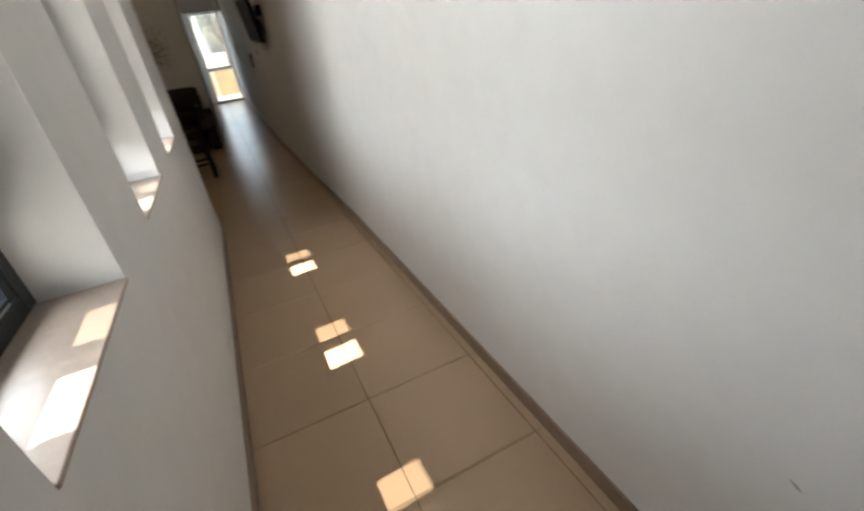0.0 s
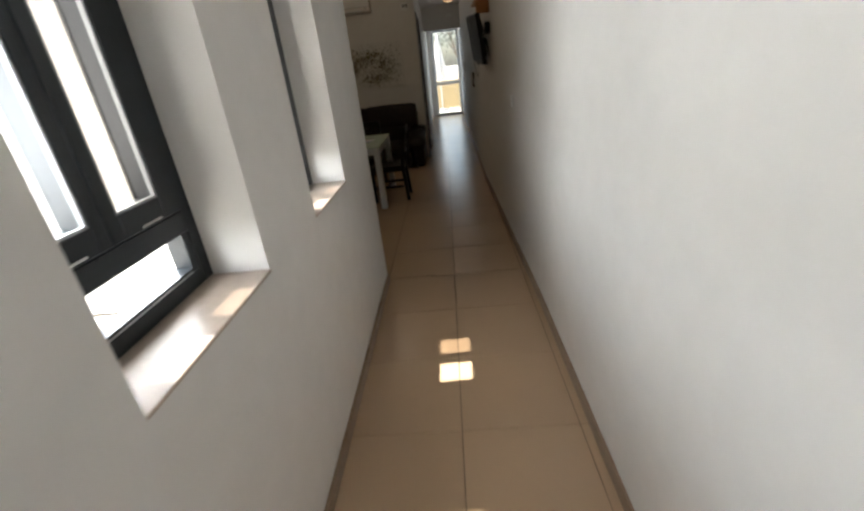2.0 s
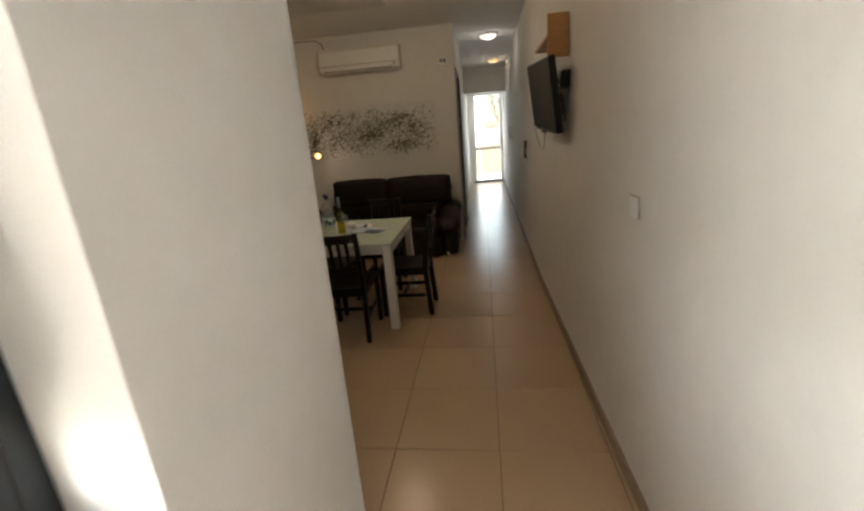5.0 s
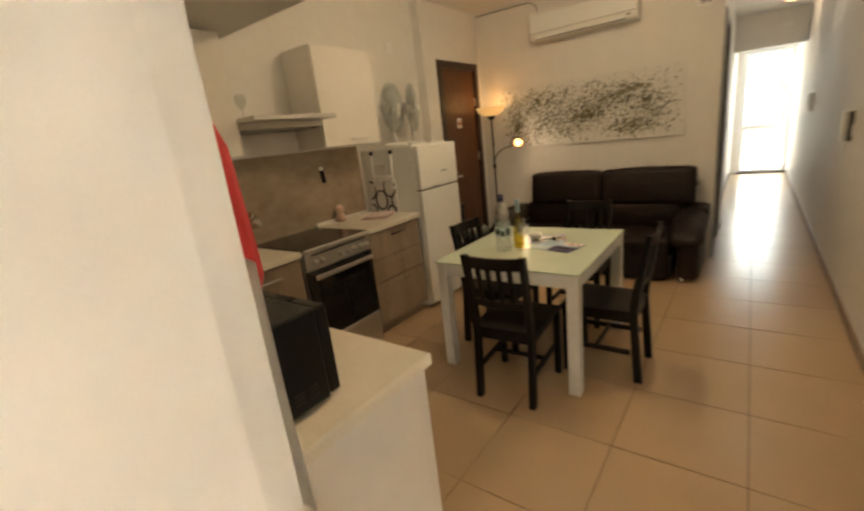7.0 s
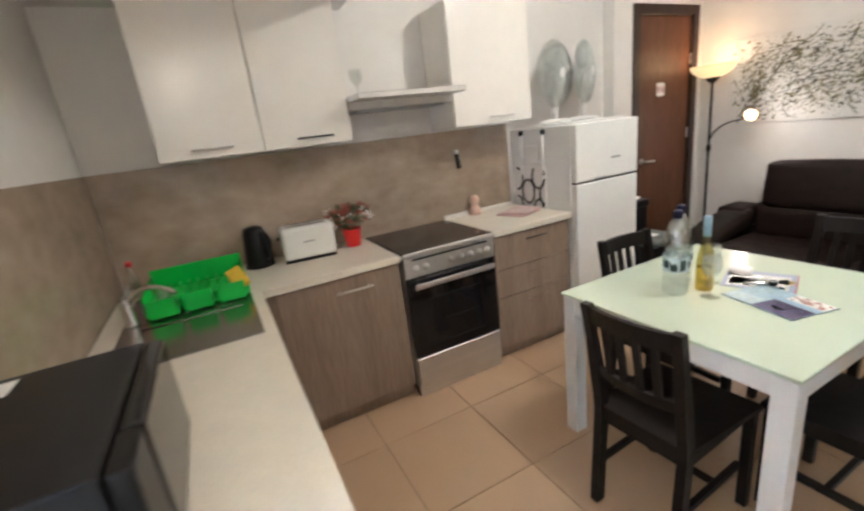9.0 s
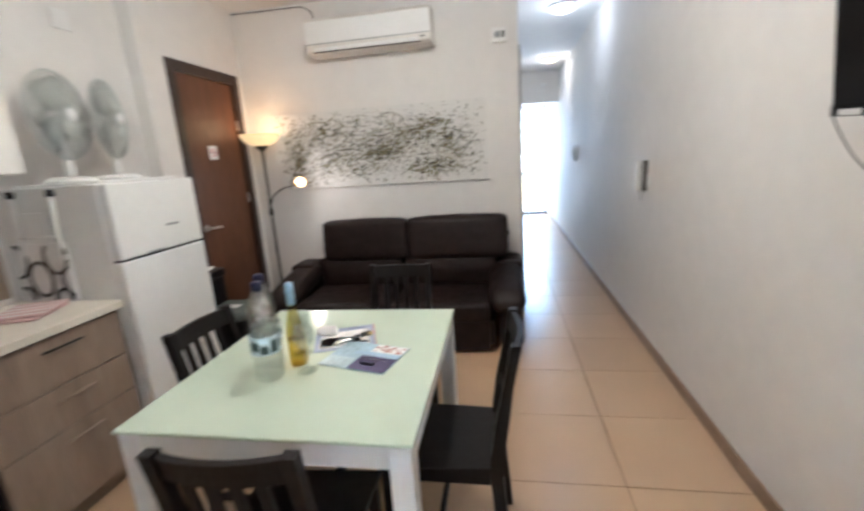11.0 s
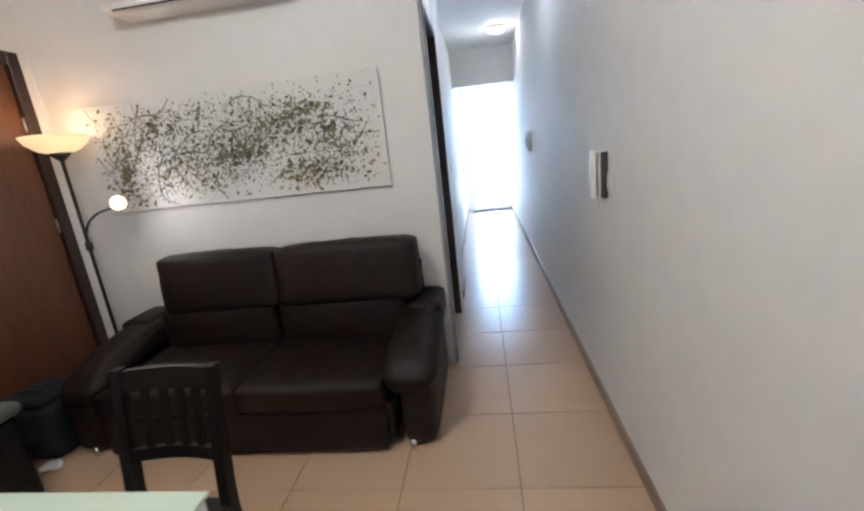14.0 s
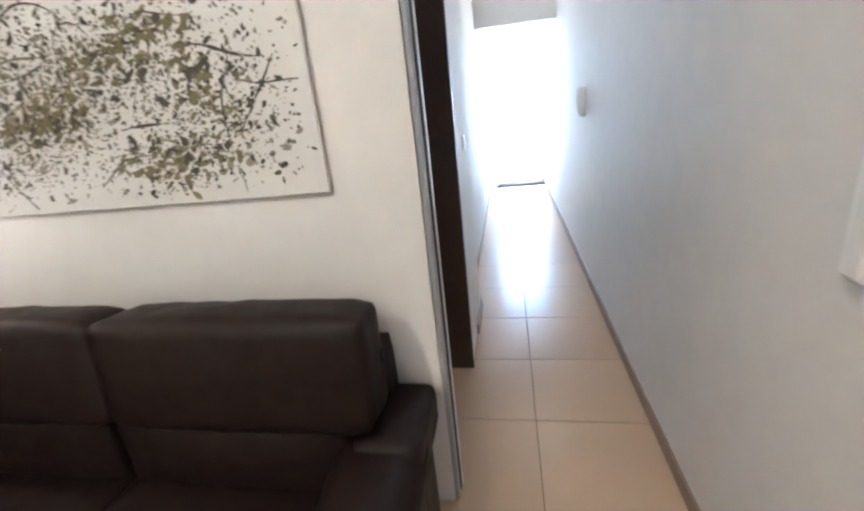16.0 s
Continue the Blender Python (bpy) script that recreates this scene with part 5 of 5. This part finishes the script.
# control box beside it
c = thing("wall_control", "small white wall control box with dial", "thermostat")
part("case", slab(1.05, 1.175, 9.475, 9.509, 2.385, 2.50, 0.008, seg=2), WHITE_PLASTIC, c)
part("dial", lathe(bmesh.new(), [(0.026, 0), (0.026, 0.008), (0.02, 0.012)], 18, pose(1.10, 9.4748, 2.445, 90, 0, 0)), GREY_PLASTIC, c)
part("slot", slab(1.135, 1.155, 9.4725, 9.4748, 2.42, 2.47), BLACK_PLASTIC, c)

# cable along the ceiling edge
solid("ceiling_cable", tube(bmesh.new(), [(-1.262, 9.504, 2.862), (-0.85, 9.504, 2.856), (-0.58, 9.504, 2.852), (-0.50, 9.504, 2.80), (-0.46, 9.504, 2.66)], 0.004, 8), BLACK_PLASTIC, "thin dark cable along the ceiling edge", "cable")

# no-smoking sign on the entrance door
c = thing("door_sign", "small white no-smoking sign on the door", "sign")
part("plate", slab(-1.2875, -1.2855, 8.915, 9.015, 1.60, 1.71, 0.0005), PAPER, c)
part("ring", tube(bmesh.new(), [(-1.2845, 8.965 + 0.032 * math.cos(a), 1.655 + 0.032 * math.sin(a)) for a in (i * math.pi / 12 for i in range(25))], 0.0035, 6), RED_PRINT, c)
part("bar", tube(bmesh.new(), [(-1.2845, 8.943, 1.677), (-1.2845, 8.987, 1.633)], 0.003, 6), RED_PRINT, c)
part("cigarette", slab(-1.2853, -1.2842, 8.945, 8.985, 1.650, 1.658), INK, c)

# ---- floor lamp ----
c = thing("floor_lamp", "black floor lamp with glowing bowl and reading arm", "floor lamp")
LX, LY = -1.035, 9.30
part("base", lathe(bmesh.new(), [(0.13, 0), (0.13, 0.012), (0.10, 0.022), (0.015, 0.03)], 28, pose(LX, LY, 0.0065)), LAMP_POLE, c)
part("pole", tube(bmesh.new(), [(LX, LY, 0.03), (LX, LY, 0.9), (LX, LY, 1.66)], 0.011, 12), LAMP_POLE, c)
part("joint", lathe(bmesh.new(), [(0.015, 0), (0.02, 0.01), (0.02, 0.05), (0.014, 0.06)], 14, pose(LX, LY, 1.07)), LAMP_POLE, c)
part("cup", lathe(bmesh.new(), [(0.012, 0), (0.045, 0.03), (0.062, 0.05), (0.055, 0.05)], 24, pose(LX, LY, 1.648)), LAMP_POLE, c)
part("shade", lathe(bmesh.new(), [(0.052, 0.0), (0.11, 0.022), (0.155, 0.060), (0.178, 0.105), (0.172, 0.105), (0.148, 0.064), (0.105, 0.028), (0.05, 0.007)], 32, pose(LX, LY, 1.694), cap=False), SHADE, c, "glowing cream glass bowl")
arm = part("reading_arm", tube(bmesh.new(), arc((LX, LY, 1.13), (LX + 0.03, LY - 0.02, 1.33), (LX + 0.345, LY - 0.03, 1.335), 14), 0.007, 8), LAMP_POLE, c)
part("reading_shade", lathe(bmesh.new(), [(0.015, 0), (0.037, 0.021), (0.046, 0.050), (0.043, 0.050), (0.033, 0.021)], 22, pose(LX + 0.345, LY - 0.03, 1.345, 70, 0, 22), cap=False), SHADE, arm, "small glowing glass shade")
bm = bmesh.new()
bmesh.ops.create_uvsphere(bm, u_segments=14, v_segments=10, radius=0.020)
bmesh.ops.transform(bm, matrix=Matrix.Translation((LX + 0.357, LY - 0.062, 1.352)), verts=bm.verts)
part("bulb", bm, BULB, arm)

# ---- television ----
TV = pose(2.039, 6.655, 1.507, 3.0, -7.5, 3.4)
c = thing("television", "black flat television on a wall arm", "television", at=TV)
part("panel", slab(-0.006, 0.035, -0.395, 0.365, 0.0, 0.46, 0.006), BLACK_PLASTIC, c)
part("screen", slab(-0.0085, -0.0062, -0.380, 0.350, 0.026, 0.446), SCREEN, c, "matt black screen")
part("rear_housing", slab(0.0355, 0.072, -0.24, 0.24, 0.06, 0.36, 0.015, seg=2), BLACK_PLASTIC, c)
part("lower_bar", slab(-0.012, -0.0063, -0.388, 0.05, 0.002, 0.024, 0.002), BLACK_PLASTIC, c)
part("sensor", slab(-0.014, -0.0045, -0.075, 0.075, -0.013, 0.004, 0.006, seg=2), BLACK_PLASTIC, c)
part("logo_plate", slab(-0.0145, -0.0122, -0.012, 0.012, 0.004, 0.020), GREY_PLASTIC, c)
part("sticker", slab(-0.0100, -0.0086, 0.262, 0.335, 0.004, 0.020), PAPER, c, "white sticker")
part("edge_trim", slab(-0.004, 0.033, 0.3655, 0.371, 0.0, 0.03), CHROME, c)
mt = part("wall_arm", slab(0.0725, 0.115, -0.05, 0.05, 0.16, 0.30, 0.004), BLACK_PLASTIC, c, "black wall arm")
part("cable", tube(bmesh.new(), arc((-0.002, 0.362, 0.0), (-0.002, 0.20, -0.30), (0.0, 0.02, -0.005), 18), 0.0022, 8), BLACK_PLASTIC, c, "thin dark hanging cable")
for k, (y0, y1, z0, z1) in enumerate(((-0.30, -0.10, 0.30, 0.10), (-0.28, -0.22, 0.40, 0.06), (-0.15, 0.05, 0.38, 0.04))):
    part("rear_cable", tube(bmesh.new(), arc((0.05, y0, z0), (0.105, (y0 + y1) / 2, (z0 + z1) / 2 - 0.16), (0.085, y1, z1), 12), 0.004, 8), BLACK_PLASTIC, c)
c = thing("adapter", "white plug adapter with black box on the wall", "adapter")
part("socket_plate", slab(2.112, 2.138, 6.36, 6.46, 1.72, 1.80, 0.004), WHITE_PLASTIC, c)
part("plug", slab(2.072, 2.1115, 6.36, 6.42, 1.73, 1.79, 0.005), WHITE_PLASTIC, c)
part("box", slab(2.088, 2.138, 6.28, 6.355, 1.76, 1.86, 0.004), BLACK_PLASTIC, c, "small black box")
c = thing("wall_shelf", "orange pine shelf above the television", "shelf")
part("board", slab(2.02, 2.158, 6.42, 7.05, 2.07, 2.09, 0.002), PINE, c)
part("end_board", slab(2.02, 2.160, 6.40, 6.418, 1.95, 2.20, 0.002), PINE, c)

# ---- wall fittings on the east wall ----
def east_x(y):
    for (xa, ya), (xb, yb) in zip(line, line[1:]):
        if ya <= y <= yb:
            return xa + (xb - xa) * (y - ya) / (yb - ya)
    return 2.18


c = thing("intercom", "white wall intercom with handset", "intercom", at=pose(east_x(8.97), 8.97, 1.264))
part("base", slab(-0.034, -0.001, -0.045, 0.045, -0.11, 0.11, 0.006, seg=2), WHITE_PLASTIC, c)
part("handset", slab(-0.062, -0.0345, 0.000, 0.052, -0.113, 0.113, 0.010, seg=3), WHITE_PLASTIC, c)
part("display", slab(-0.0355, -0.0342, -0.036, -0.008, 0.0, 0.08), PAPER, c)
# edge and gap carry their shadow as a dark colour
part("side_edge", slab(-0.033, -0.0015, -0.0515, -0.0455, -0.108, 0.108, 0.002), SHADOW_EDGE, c, "side edge coloured dark for its shadow")
part("gap", slab(-0.038, -0.0343, -0.006, -0.001, -0.105, 0.105), SHADOW_EDGE, c)
part("cord", tube(bmesh.new(), arc((-0.03, 0.03, -0.113), (-0.03, 0.01, -0.26), (-0.02, -0.02, -0.112), 14), 0.0035, 8), WHITE_PLASTIC, c)


def wall_switch(y, z, facing, x, label):
    e = thing("light_switch", label, "switch", "light switches")
    s = -1 if facing == "w" else 1
    xa, xb = sorted((x, x + s * 0.010))
    part("plate", slab(xa, xb, y - 0.043, y + 0.043, z - 0.043, z + 0.043, 0.003), WHITE_PLASTIC, e)
    xa, xb = sorted((x + s * 0.0102, x + s * 0.014))
    part("rocker", slab(xa, xb, y - 0.012, y + 0.012, z - 0.022, z + 0.022, 0.002), WHITE_PLASTIC, e)


wall_switch(5.135, 1.222, "w", east_x(5.135) - 0.0005, "white light switch on the corridor wall")
wall_switch(8.866, 1.235, "w", east_x(8.866) - 0.0005, "white light switch beside the intercom")
wall_switch(10.85, 1.28, "e", 1.2755, "white light switch beside the dark doorway")
solid("wall_scuff", slab(-0.0012, 0.0, -0.010, 0.010, -0.003, 0.003, 0, pose(east_x(0.761) - 0.0005, 0.761, 0.608, 30, 0, 0)), GREY_PLASTIC, "small grey scuff mark on the corridor wall", "scuff mark")
c = thing("wall_lamp", "half-round white plaster wall lamp", "wall lamp")
bm = lathe(bmesh.new(), [(0.0, -0.115), (0.04, -0.10), (0.065, -0.03), (0.07, 0.03), (0.055, 0.115), (0.05, 0.115)], 24, pose(east_x(12.0), 12.0, 1.42), cap=False)
bmesh.ops.bisect_plane(bm, geom=bm.verts[:] + bm.edges[:] + bm.faces[:], plane_co=(east_x(12.0) - 0.002, 0, 0), plane_no=(1, 0, 0), clear_outer=True)
part("shade", bm, WHITE_PLASTIC, c)


def ceiling_lamp(x, y, mat, label):
    e = thing("ceiling_lamp", label, "ceiling lamp", "hallway ceiling lamps")
    part("base", lathe(bmesh.new(), [(0.13, 0), (0.13, 0.018)], 28, pose(x, y, CEIL - 0.0185)), WHITE_PLASTIC, e)
    part("glass", lathe(bmesh.new(), [(0.0, -0.055), (0.06, -0.05), (0.105, -0.028), (0.122, 0.0)], 28, pose(x, y, CEIL - 0.0190), cap=False), mat, e, "lit frosted glass")


ceiling_lamp(1.745, 10.43, LAMP_WHITE, "round ceiling lamp with bright frosted glass")
# this lamp is never in view; added to account for the room's even light
ceiling_lamp(0.60, 7.40, LAMP_WARM, "unseen round ceiling lamp, added above the dining area")
ceiling_lamp(1.885, 12.90, LAMP_WARM, "round ceiling lamp with warm frosted glass")
c = thing("emergency_light", "small white emergency light on the bulkhead", "emergency light")
part("case", slab(1.83, 1.95, 13.955, 13.999, 2.61, 2.67, 0.008, seg=2), WHITE_PLASTIC, c)
part("lens", slab(1.84, 1.94, 13.948, 13.9545, 2.62, 2.66, 0.002), PAPER, c)

# ---- on the table ----
TT = 0.7503
def water_bottle(x, y, s, label):
    e = thing("water_bottle", label, "bottle", "water bottles", pose(x, y, TT))
    prof = [(0.040, 0.0), (0.046, 0.008), (0.046, 0.03), (0.043, 0.04), (0.046, 0.05), (0.043, 0.07), (0.046, 0.09), (0.046, 0.16), (0.043, 0.17), (0.046, 0.18), (0.0455, 0.215), (0.041, 0.245), (0.031, 0.270), (0.018, 0.288), (0.0135, 0.300)]
    part("body", lathe(bmesh.new(), [(r * s, z * s) for r, z in prof], 24), WATER_PET, e)
    part("label_band", lathe(bmesh.new(), [(0.0468 * s, 0.095 * s), (0.0468 * s, 0.155 * s)], 24, cap=False), LABEL_GREEN, e, "pale blue label")
    bm = bmesh.new()
    rnd = random.Random(21)
    for k in range(9):
        a0, a1 = k * 0.70, k * 0.70 + rnd.uniform(0.35, 0.60)
        z0, z1 = rnd.uniform(0.098, 0.112), rnd.uniform(0.128, 0.150)
        low = [bm.verts.new((0.0472 * s * math.cos(a0 + (a1 - a0) * i / 5), 0.0472 * s * math.sin(a0 + (a1 - a0) * i / 5), (z0 + 0.004 * (i % 2)) * s)) for i in range(6)]
        top = [bm.verts.new((v.co.x, v.co.y, (z1 - 0.006 * (i % 3)) * s)) for i, v in enumerate(low)]
        for i in range(5):
            bm.faces.new((low[i], low[i + 1], top[i + 1], top[i]))
    part("label_print", bm, LABEL_TEAL, e, "dark teal print")
    part("cap", lathe(bmesh.new(), [(0.017 * s, 0.298 * s), (0.017 * s, 0.322 * s), (0.014 * s, 0.326 * s)], 16), NAVY_CAP, e, "navy cap")


water_bottle(0.250, 6.912, 1.11, "large clear water bottle with navy cap")
water_bottle(0.200, 7.010, 1.11, "second clear water bottle behind the first")
c = thing("wine_bottle", "slim bottle of yellow wine with pale blue foil", "bottle", at=pose(0.310, 7.020, TT))
part("wine", lathe(bmesh.new(), [(0.030, 0), (0.0335, 0.006), (0.0335, 0.105)], 24), WINE_YELLOW, c, "amber wine in the lower half")
part("neck", lathe(bmesh.new(), [(0.0335, 0.1055), (0.0335, 0.12), (0.028, 0.165), (0.017, 0.215), (0.0145, 0.25)], 24), WINE_PALE, c, "pale yellow-green glass")
part("foil", lathe(bmesh.new(), [(0.0152, 0.236), (0.0152, 0.322), (0.013, 0.325)], 18), PALE_BLUE, c, "pale blue foil neck")


def wine_glass(x, y):
    e = thing("wine_glass", "clear stemmed wine glass on the table", "glass", "wine glasses", pose(x, y, TT))
    part("foot", lathe(bmesh.new(), [(0.036, 0), (0.035, 0.003), (0.006, 0.006)], 22), WINE_GLASS, e)
    part("stem", tube(bmesh.new(), [(0, 0, 0.006), (0, 0, 0.08)], 0.004, 8), WINE_GLASS, e)
    part("bowl", lathe(bmesh.new(), [(0.004, 0.08), (0.026, 0.098), (0.037, 0.13), (0.034, 0.175), (0.033, 0.175), (0.035, 0.13), (0.024, 0.10)], 22, cap=False), WINE_GLASS, e)


wine_glass(0.370, 6.962)
wine_glass(0.285, 7.107)
solid("napkin", cushion(-0.045, 0.045, -0.03, 0.03, 0, 0.03, 0.01, 0.006, 8, wrinkle=0.014), PAPER, "crumpled white paper napkin behind the glasses", "napkin", at=pose(0.315, 7.285, TT + 0.0045, 0, 0, 20))


def leaflet(x, y, turn, w, h, z, cover, bits, label):
    e = thing("brochure", label, "brochure", "brochures on the table", pose(x, y, z, 0, 0, turn))
    part("cover", slab(-w / 2, w / 2, -h / 2, h / 2, 0, 0.002), cover, e)
    for i, (x0, x1, y0, y1, mt) in enumerate(bits):
        part("print_block", slab(x0 * w / 2, x1 * w / 2, y0 * h / 2, y1 * h / 2, 0.0022, 0.0027), mt, e)


leaflet(0.409, 7.256, 20, 0.256, 0.231, TT, GREY_BLUE_PRINT, ((-0.86, 0.80, -0.80, 0.62, PAPER), (-0.80, -0.25, -0.62, 0.10, YELLOW_PRINT), (-0.20, 0.45, -0.35, 0.05, CYAN_PRINT), (0.50, 0.92, -0.15, 0.30, YELLOW_PRINT), (0.2, 0.7, -0.78, -0.5, GREY_BLUE_PRINT), (0.965, 0.998, -0.99, 0.99, RED_PRINT)), "grey-blue magazine with a yellow picture and red spine")
leaflet(0.554, 7.077, -14.6, 0.286, 0.215, TT + 0.003, CYAN_PRINT, ((-0.98, -0.14, -0.97, -0.25, LABEL_GREEN), (-0.10, 0.98, -0.97, 0.05, LILAC_PRINT), (-0.06, 0.80, -0.20, -0.12, PAPER), (0.15, 0.55, -0.62, -0.42, GREY_BLUE_PRINT), (-0.4, 0.98, 0.10, 0.32, PALE_BLUE), (0.02, 0.98, 0.38, 0.97, PAPER)), "light cyan brochure with a dark lilac panel and brick-red picture")
red = [o for o in bpy.data.objects if o.name.startswith("brochure") and abs(o.location.x - 0.554) < 0.001][0]
rnd = random.Random(8)
bm = bmesh.new()
for k in range(26):
    x, y, r = rnd.uniform(0.012, 0.136), rnd.uniform(0.050, 0.098), rnd.uniform(0.005, 0.010)
    bm.faces.new([bm.verts.new((x + r * rnd.uniform(0.7, 1.5) * math.cos(a), y + r * 0.7 * math.sin(a), 0.0029 + 0.00002 * k)) for a in (m * math.pi / 4 for m in range(8))])
part("picture", bm, BRICK_PRINT, red, "brick-red printed picture")
# lever corkscrew on the magazine
c = thing("corkscrew", "silver and black corkscrew lying on the magazine", "corkscrew", at=pose(0.440, 7.195, TT + 0.0062, 0, 0, 35))
part("handle", tube(bmesh.new(), [(-0.06, 0, 0.006), (-0.03, 0.003, 0.007), (0.01, 0.0, 0.008), (0.03, -0.003, 0.007)], [0.004, 0.006, 0.006, 0.005], 10), CHROME, c)
part("lever", tube(bmesh.new(), [(-0.05, 0.014, 0.006), (0.0, 0.016, 0.007), (0.035, 0.010, 0.008)], [0.003, 0.005, 0.004], 8), CHROME, c)
part("head", lathe(bmesh.new(), [(0.010, 0), (0.014, 0.004), (0.014, 0.016), (0.009, 0.020)], 16, pose(0.043, 0.0, 0.0)), BLACK_PLASTIC, c, "black round head")
part("ring", tube(bmesh.new(), [(0.043 + 0.013 * math.cos(i * math.pi / 8), 0.013 * math.sin(i * math.pi / 8), 0.0205) for i in range(17)], 0.0025, 6), CHROME, c)

# ---- lamps that light the room ----
point_lamp("floor_lamp_light", (LX, LY, 1.86), 0.095, (1.0, 0.60, 0.26), 0.08)
point_lamp("reading_lamp_light", (LX + 0.40, LY - 0.11, 1.36), 0.12, (1.0, 0.78, 0.58), 0.03)
point_lamp("hall_lamp_light", (1.745, 10.43, 2.74), 0.20, (1.0, 0.96, 0.90), 0.1)
point_lamp("hall_lamp_light", (1.885, 12.90, 2.74), 0.20, (1.0, 0.86, 0.70), 0.1)
# light of the added, unseen lamp above the dining area
point_lamp("living_lamp_light", (0.60, 7.40, 2.72), 1.95, (1.0, 0.83, 0.62), 0.12)
# light of the assumed, unseen soffit downlight
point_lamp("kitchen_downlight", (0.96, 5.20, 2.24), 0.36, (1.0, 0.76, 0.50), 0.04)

# ---- terrace ----
c = thing("parasol", "closed white parasol on the terrace", "parasol", at=pose(1.50, 18.1, -0.02))
part("pole", tube(bmesh.new(), [(0, 0, 0.05), (0, 0, 2.5)], 0.022, 10), WHITE_PLASTIC, c)
part("foot", lathe(bmesh.new(), [(0.24, 0), (0.24, 0.05), (0.05, 0.08)], 20), GREY_PLASTIC, c)
bm = bmesh.new()
rings = []
for z, r in ((1.05, 0.13), (1.15, 0.19), (1.5, 0.17), (1.9, 0.12), (2.3, 0.05), (2.45, 0.03)):
    rings.append([bm.verts.new(((r * (1 + 0.18 * math.cos(8 * a))) * math.cos(a), (r * (1 + 0.18 * math.cos(8 * a))) * math.sin(a), z)) for a in (2 * math.pi * i / 48 for i in range(48))])
for a, b in zip(rings, rings[1:]):
    for i in range(48):
        bm.faces.new((a[i], a[(i + 1) % 48], b[(i + 1) % 48], b[i])).smooth = True
part("canopy", bm, PARASOL, c)


def tree(x, y, h, seed):
    e = thing("tree", "leafy tree beyond the terrace wall, paled for bright haze", "tree", "trees", pose(x, y, -0.105))
    rr = random.Random(seed)
    bm = bmesh.new()
    tube(bm, [(0, 0, 0), (0.05, 0, h * 0.3), (0, 0.05, h * 0.6)], [0.14, 0.10, 0.05], 8)
    tips = []
    for i in range(9):
        a = i * 0.7 + rr.random()
        tip = Vector((math.cos(a) * h * 0.25, math.sin(a) * h * 0.25, h * (0.55 + 0.4 * rr.random())))
        tube(bm, [(0, 0, h * 0.35), tip * 0.5 + Vector((0, 0, h * 0.22)), tip], [0.05, 0.03, 0.01], 6)
        tips.append(tip)
    part("trunk", bm, BARK, e)
    verts, faces = [], []
    for i in range(1500):
        p = rr.choice(tips) + Vector((rr.gauss(0, 1), rr.gauss(0, 1), rr.gauss(0, 0.8))) * h * 0.10
        q = Euler((rr.uniform(-2, 2), rr.uniform(-2, 2), rr.uniform(0, 6))).to_matrix()
        s = rr.uniform(0.05, 0.11)
        n = len(verts)
        verts += [p + q @ Vector(v) for v in ((-s, 0, 0), (0, -s * 0.45, 0.01), (s, 0, 0), (0, s * 0.45, 0.01))]
        faces.append((n, n + 1, n + 2, n + 3))
    me = bpy.data.meshes.new("crown")
    me.from_pydata(verts, [], faces)
    me.materials.append(FOLIAGE)
    cr = new("crown", me)
    cr.parent = e


for i, (x, y, h) in enumerate(((0.6, 23.5, 4.6), (2.4, 24.5, 5.2), (3.8, 23.0, 4.4))):
    tree(x, y, h, 50 + i)

# ---- floor tiles ----
PITCH, TX, TY, GAP = 0.5305, 1.612, 0.4357, 0.0035
shared = {}


def floor_tile(x0, x1, y0, y1):
    key = (round(x1 - x0, 3), round(y1 - y0, 3))
    if key not in shared:
        hx, hy = (x1 - x0) / 2, (y1 - y0) / 2
        b = slab(-hx, hx, -hy, hy, -0.002, 0.006, 0.0012)
        shared[key] = bpy.data.meshes.new("floor_tile")
        bmesh.ops.recalc_face_normals(b, faces=b.faces)
        b.to_mesh(shared[key])
        b.free()
        shared[key].materials.append(TILE)
    ob = new("floor_tile", shared[key])
    ob.location, ob.parent = ((x0 + x1) / 2, (y0 + y1) / 2, 0.0), floor


for ix in range(-8, 4):
    for iy in range(-5, 32):
        x0, x1 = TX + ix * PITCH + GAP / 2, TX + (ix + 1) * PITCH - GAP / 2
        y0, y1 = TY + iy * PITCH + GAP / 2, TY + (iy + 1) * PITCH - GAP / 2
        x1, y0, y1 = min(x1, 2.21), max(y0, -1.2), min(y1, 16.19)
        low = X_W - 0.005 if (y0 + y1) / 2 < X_S else (-1.39 if (y0 + y1) / 2 < 9.51 else 1.05)
        x0 = max(x0, low)
        if x1 - x0 > 0.02 and y1 - y0 > 0.02:
            floor_tile(x0, x1, y0, y1)
